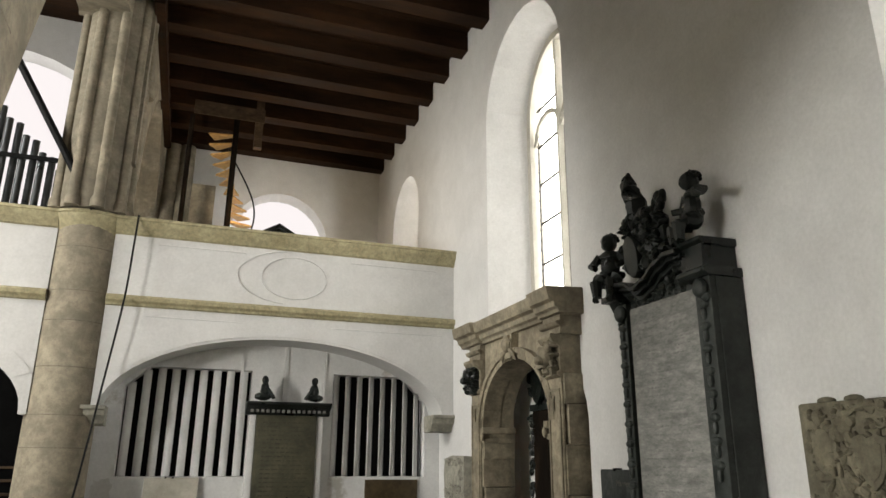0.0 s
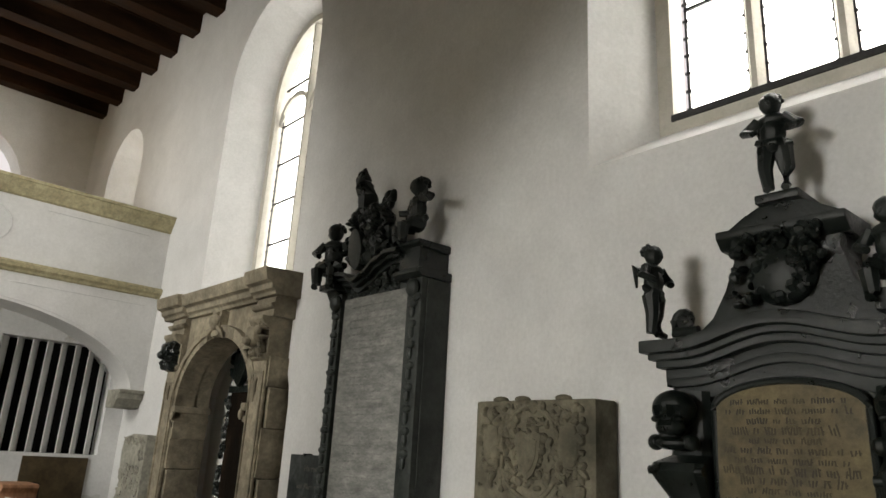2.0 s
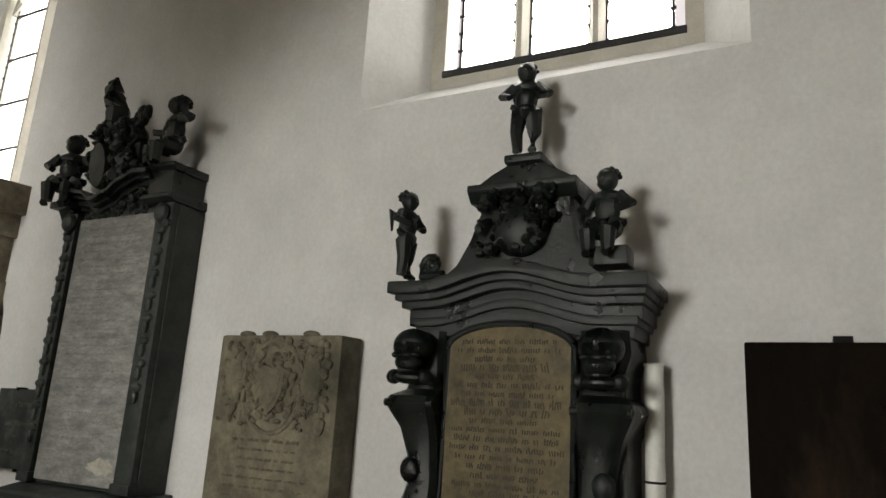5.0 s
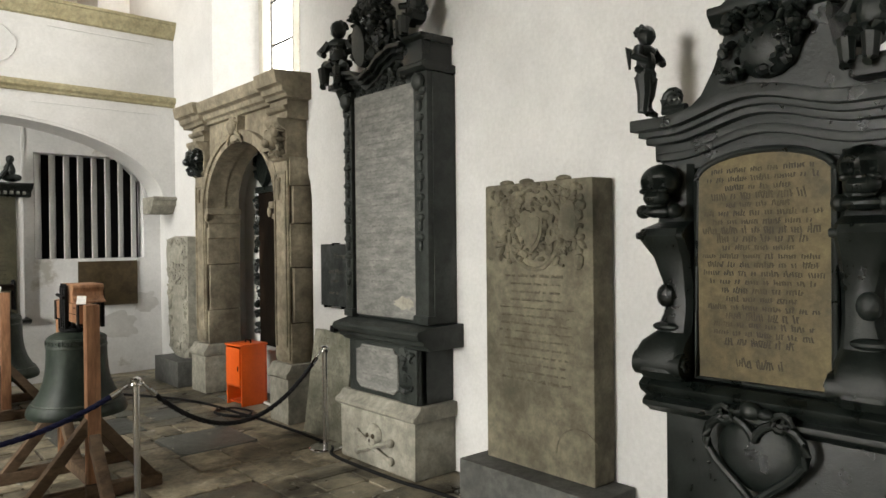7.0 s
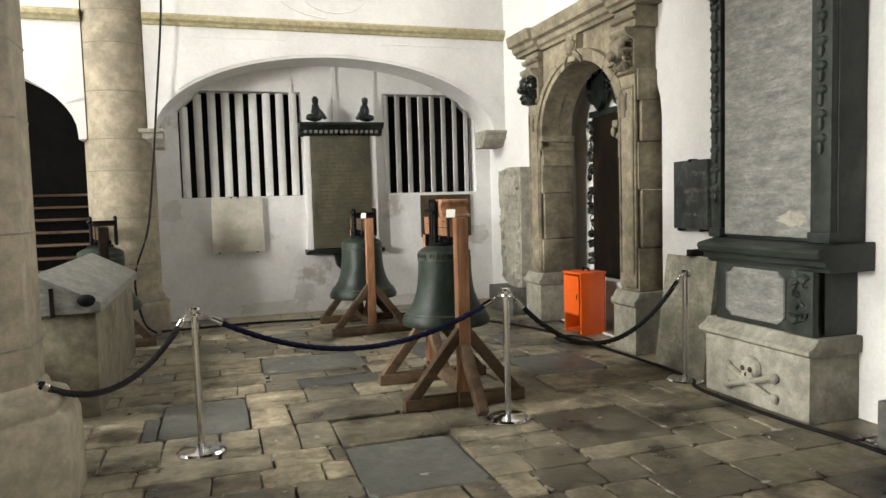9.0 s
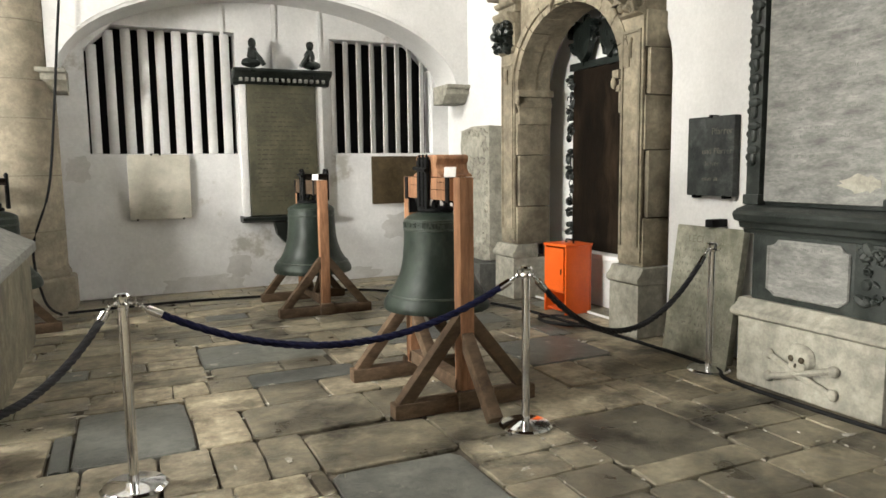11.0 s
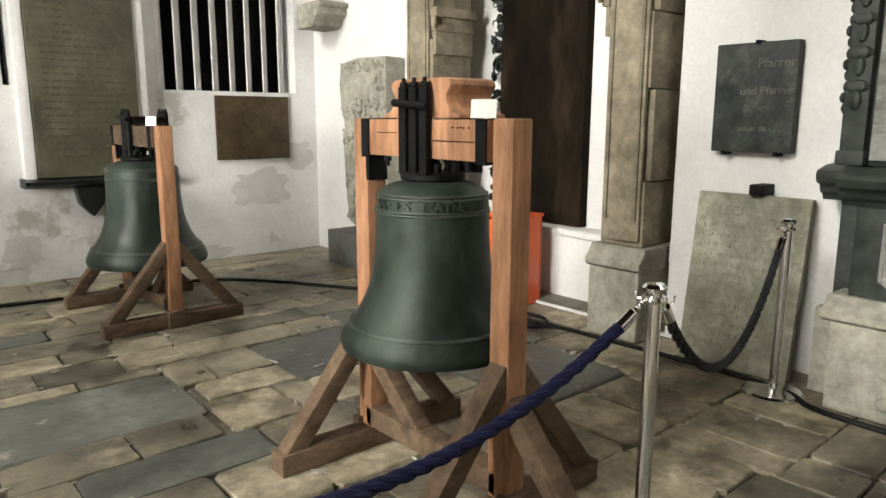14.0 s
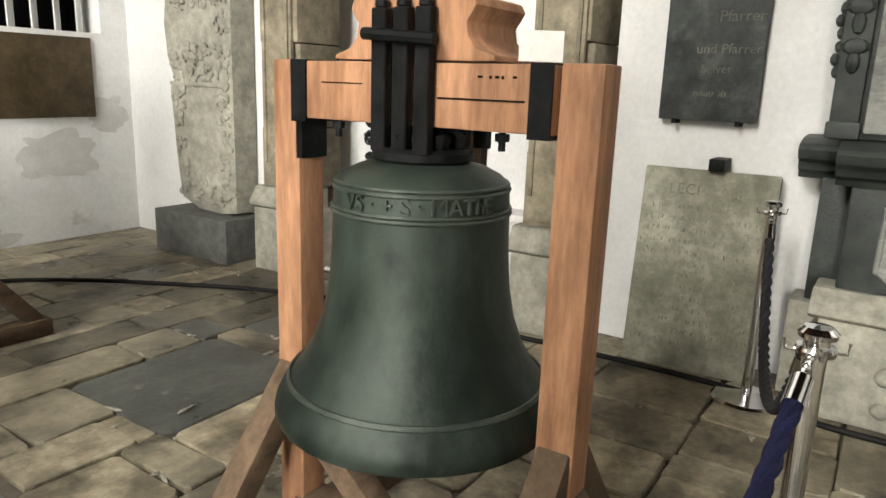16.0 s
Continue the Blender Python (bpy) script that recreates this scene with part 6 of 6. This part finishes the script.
# dark stair behind the nave bay under the gallery; a black sheet paints the unlit depth
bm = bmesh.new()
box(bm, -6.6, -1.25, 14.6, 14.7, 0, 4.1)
solid("stair_room_wall", bm, M_UNLIT, "black sheet painting the unlit room under the gallery", "wall", "structure")
ws = thing("wooden_stair", (-2.0, 13.7, 0), "dark wooden stair in the shadow under the gallery", "stair")
for i in range(10):
    b = bmesh.new()
    box(b, -3.2, -1.35, 13.2 + 0.13 * i, 13.45 + 0.13 * i, 0.2 + 0.19 * i, 0.235 + 0.19 * i)
    soften(b, 0.006, 1)
    wpart("tread", b, M_OLDTIMBER, ws)
for x in (-3.22, -1.36):
    b = bmesh.new()
    beam(b, (x, 13.2, 0.05), (x, 14.6, 2.1), 0.05, 0.26)
    wpart("string", b, M_DARKWOOD, ws)
b = bmesh.new()
lathe(b, [(0.11, 7.55), (0.14, 7.62), (0.16, 7.8), (0.1, 7.86)], (-0.42, 12.72, 0), 12)
solid("console", b, M_STONE, "small carved stone console on the arcade wall", "console", "structure")

b = bmesh.new()
tube(b, smooth_path([(4.15, 9.7, 0.02), (4.0, 9.35, 0.02), (4.15, 9.05, 0.02), (4.35, 9.2, 0.02), (4.25, 9.5, 0.03), (4.02, 9.5, 0.02), (4.05, 9.15, 0.035), (4.26, 8.95, 0.02)]), 0.013, 8)
solid("cable_coil", b, M_CABLE, "loose loop of black cable before the orange cabinet", "cable")


# ---- paving ----
def paving():
    rnd = random.Random(12)
    named, rest = [], []
    special = [(1.03, 1.8, 5.95, 6.84, "grey"), (1.03, 1.83, 6.86, 7.44, "floor"), (-0.22, 0.44, 7.5, 8.45, "grey"), (0.66, 1.7, 9.2, 9.95, "grey"), (2.5, 3.3, 6.2, 7.0, "floor"), (3.1, 3.9, 8.1, 8.9, "grey"), (2.3, 3.2, 9.3, 10.1, "grey")]
    for s in special:
        named.append(s)

    def clear(x0, x1, y0, y1):
        return all(x1 <= s[0] or x0 >= s[1] or y1 <= s[2] or y0 >= s[3] for s in special)

    def put(x0, x1, y0, y1):
        if x1 - x0 < 0.07 or y1 - y0 < 0.07:
            return
        for s in special:                       # cut back at the large slabs
            if not (x1 <= s[0] or x0 >= s[1] or y1 <= s[2] or y0 >= s[3]):
                put(x0, min(x1, s[0]), y0, y1)
                put(max(x0, s[1]), x1, y0, y1)
                put(max(x0, s[0]), min(x1, s[1]), y0, min(y1, s[2]))
                put(max(x0, s[0]), min(x1, s[1]), max(y0, s[3]), y1)
                return
        q = rnd.random()
        pale = 0.55 if (x0 < 1.9 and y0 < 10) else (0.75 if x0 > 2.2 and 6.9 < y0 < 9.6 else 0.2)
        kind = "pale" if q < pale * 0.75 else ("grey" if q > 0.94 else "floor")
        near = -0.9 < x0 < 4.4 and 4.4 < y0 < 11.2
        (named if near and len(named) < 296 else rest).append((x0, x1, y0, y1, kind))
    y = -5.9
    while y < 13.1:
        h = rnd.choice((0.3, 0.34, 0.4, 0.46, 0.58))
        x = -9.0 if y < 12 else -1.2
        x += rnd.uniform(-0.3, 0)
        while x < 4.7:
            w = rnd.choice((0.3, 0.38, 0.45, 0.55, 0.7, 0.85)) * (1.3 if x > 2.4 else 1.0)
            x1 = min(x + w, 4.72)
            if rnd.random() < 0.18 and w > 0.5:
                k = rnd.uniform(0.4, 0.6)
                put(x, x + (x1 - x) * k, y, y + h)
                put(x + (x1 - x) * k, x1, y, y + h)
            else:
                put(x, x1, y, y + h)
            x = x1
        y += h
    return named, rest


def slab_verts(x0, x1, y0, y1, rnd):
    """A worn paving slab: uneven corners, top a little tilted, rounded rim."""
    g = 0.005
    j = lambda: rnd.uniform(-0.009, 0.009)
    cs = [(x0 + g + j(), y0 + g + j()), (x1 - g + j(), y0 + g + j()), (x1 - g + j(), y1 - g + j()), (x0 + g + j(), y1 - g + j())]
    ring = []
    for i in range(4):
        a, c = cs[i], cs[(i + 1) % 4]
        for k in (0.06, 0.5, 0.94):
            n = rnd.uniform(-0.006, 0.006) if k == 0.5 else 0
            ring.append((a[0] + (c[0] - a[0]) * k + n, a[1] + (c[1] - a[1]) * k + n))
    mx, my = sum(p[0] for p in ring) / 12, sum(p[1] for p in ring) / 12
    tx, ty, dz = rnd.uniform(-0.008, 0.008), rnd.uniform(-0.008, 0.008), rnd.uniform(-0.006, 0.0)
    verts = []
    for lift, shrink in ((-0.05, 1.0), (-0.008, 1.0), (0.0, 0.975)):
        for px, py in ring:
            qx, qy = mx + (px - mx) * shrink, my + (py - my) * shrink
            verts.append((qx, qy, lift + dz + tx * (qx - mx) + ty * (qy - my)))
    faces = []
    for r in (0, 12):
        for i in range(12):
            faces.append((r + i, r + (i + 1) % 12, r + 12 + (i + 1) % 12, r + 12 + i))
    faces.append(tuple(range(24, 36)))
    return verts, faces


floor_ob = bpy.data.objects["floor"]
NAMED, REST = paving()
slab_random = random.Random(4)
STONES = {"floor": M_FLOOR, "grey": M_FLOOR_GREY, "pale": M_FLOOR_PALE}
for x0, x1, y0, y1, kind in NAMED:
    vs, fs = slab_verts(x0, x1, y0, y1, slab_random)
    data = bpy.data.meshes.new("paving_slab")
    data.from_pydata(vs, [], fs)
    data.materials.append(STONES[kind])
    ob = new("paving_slab", data)
    ob.parent = floor_ob
vs_all, fs_all, kinds = [], [], []
for x0, x1, y0, y1, kind in REST:
    vs, fs = slab_verts(x0, x1, y0, y1, slab_random)
    o = len(vs_all)
    vs_all += vs
    fs_all += [tuple(i + o for i in f) for f in fs]
    kinds += [("floor", "grey", "pale").index(kind)] * len(fs)
data = bpy.data.meshes.new("far_paving")
data.from_pydata(vs_all, [], fs_all)
for kind in ("floor", "grey", "pale"):
    data.materials.append(STONES[kind])
data.polygons.foreach_set("material_index", kinds)
tagged(new("far_paving", data), "worn stone paving further off", "paving", kind="stuff")


# plaster crumbs and mortar bits in the joints
rnd = random.Random(77)
vs_all, fs_all = [], []
for k in range(330):
    cx, cy = rnd.uniform(-0.7, 4.2), rnd.uniform(4.2, 12.6)
    if rnd.random() < 0.6:
        near_slab = rnd.choice(NAMED)
        cx, cy = rnd.choice((near_slab[0], near_slab[1])), rnd.uniform(near_slab[2], near_slab[3])
    r = rnd.choice((0.008, 0.01, 0.012, 0.016, 0.03)) * rnd.uniform(0.6, 1.2)
    n, o, a0, el = 7, len(vs_all), rnd.uniform(0, 6), rnd.uniform(0.3, 0.9)
    th = rnd.choice((0.0, 1.57)) + rnd.uniform(-0.35, 0.35)
    for lift, q in ((-0.004, 1.0), (0.0045, 0.8)):
        for i in range(n):
            a = a0 + i * 2 * math.pi / n
            w = r * q * rnd.uniform(0.35, 1.3)
            u, v = w * math.cos(a) * 1.9, w * math.sin(a) * el
            vs_all.append((cx + u * math.cos(th) - v * math.sin(th), cy + u * math.sin(th) + v * math.cos(th), lift))
    for i in range(n):
        fs_all.append((o + i, o + (i + 1) % n, o + n + (i + 1) % n, o + n + i))
    fs_all.append(tuple(range(o + n, o + 2 * n)))
data = bpy.data.meshes.new("plaster_crumbs")
data.from_pydata(vs_all, [], fs_all)
data.materials.append(M_FLAKE)
tagged(new("plaster_crumbs", data), "pale plaster crumbs scattered over the paving", "crumbs", kind="stuff")
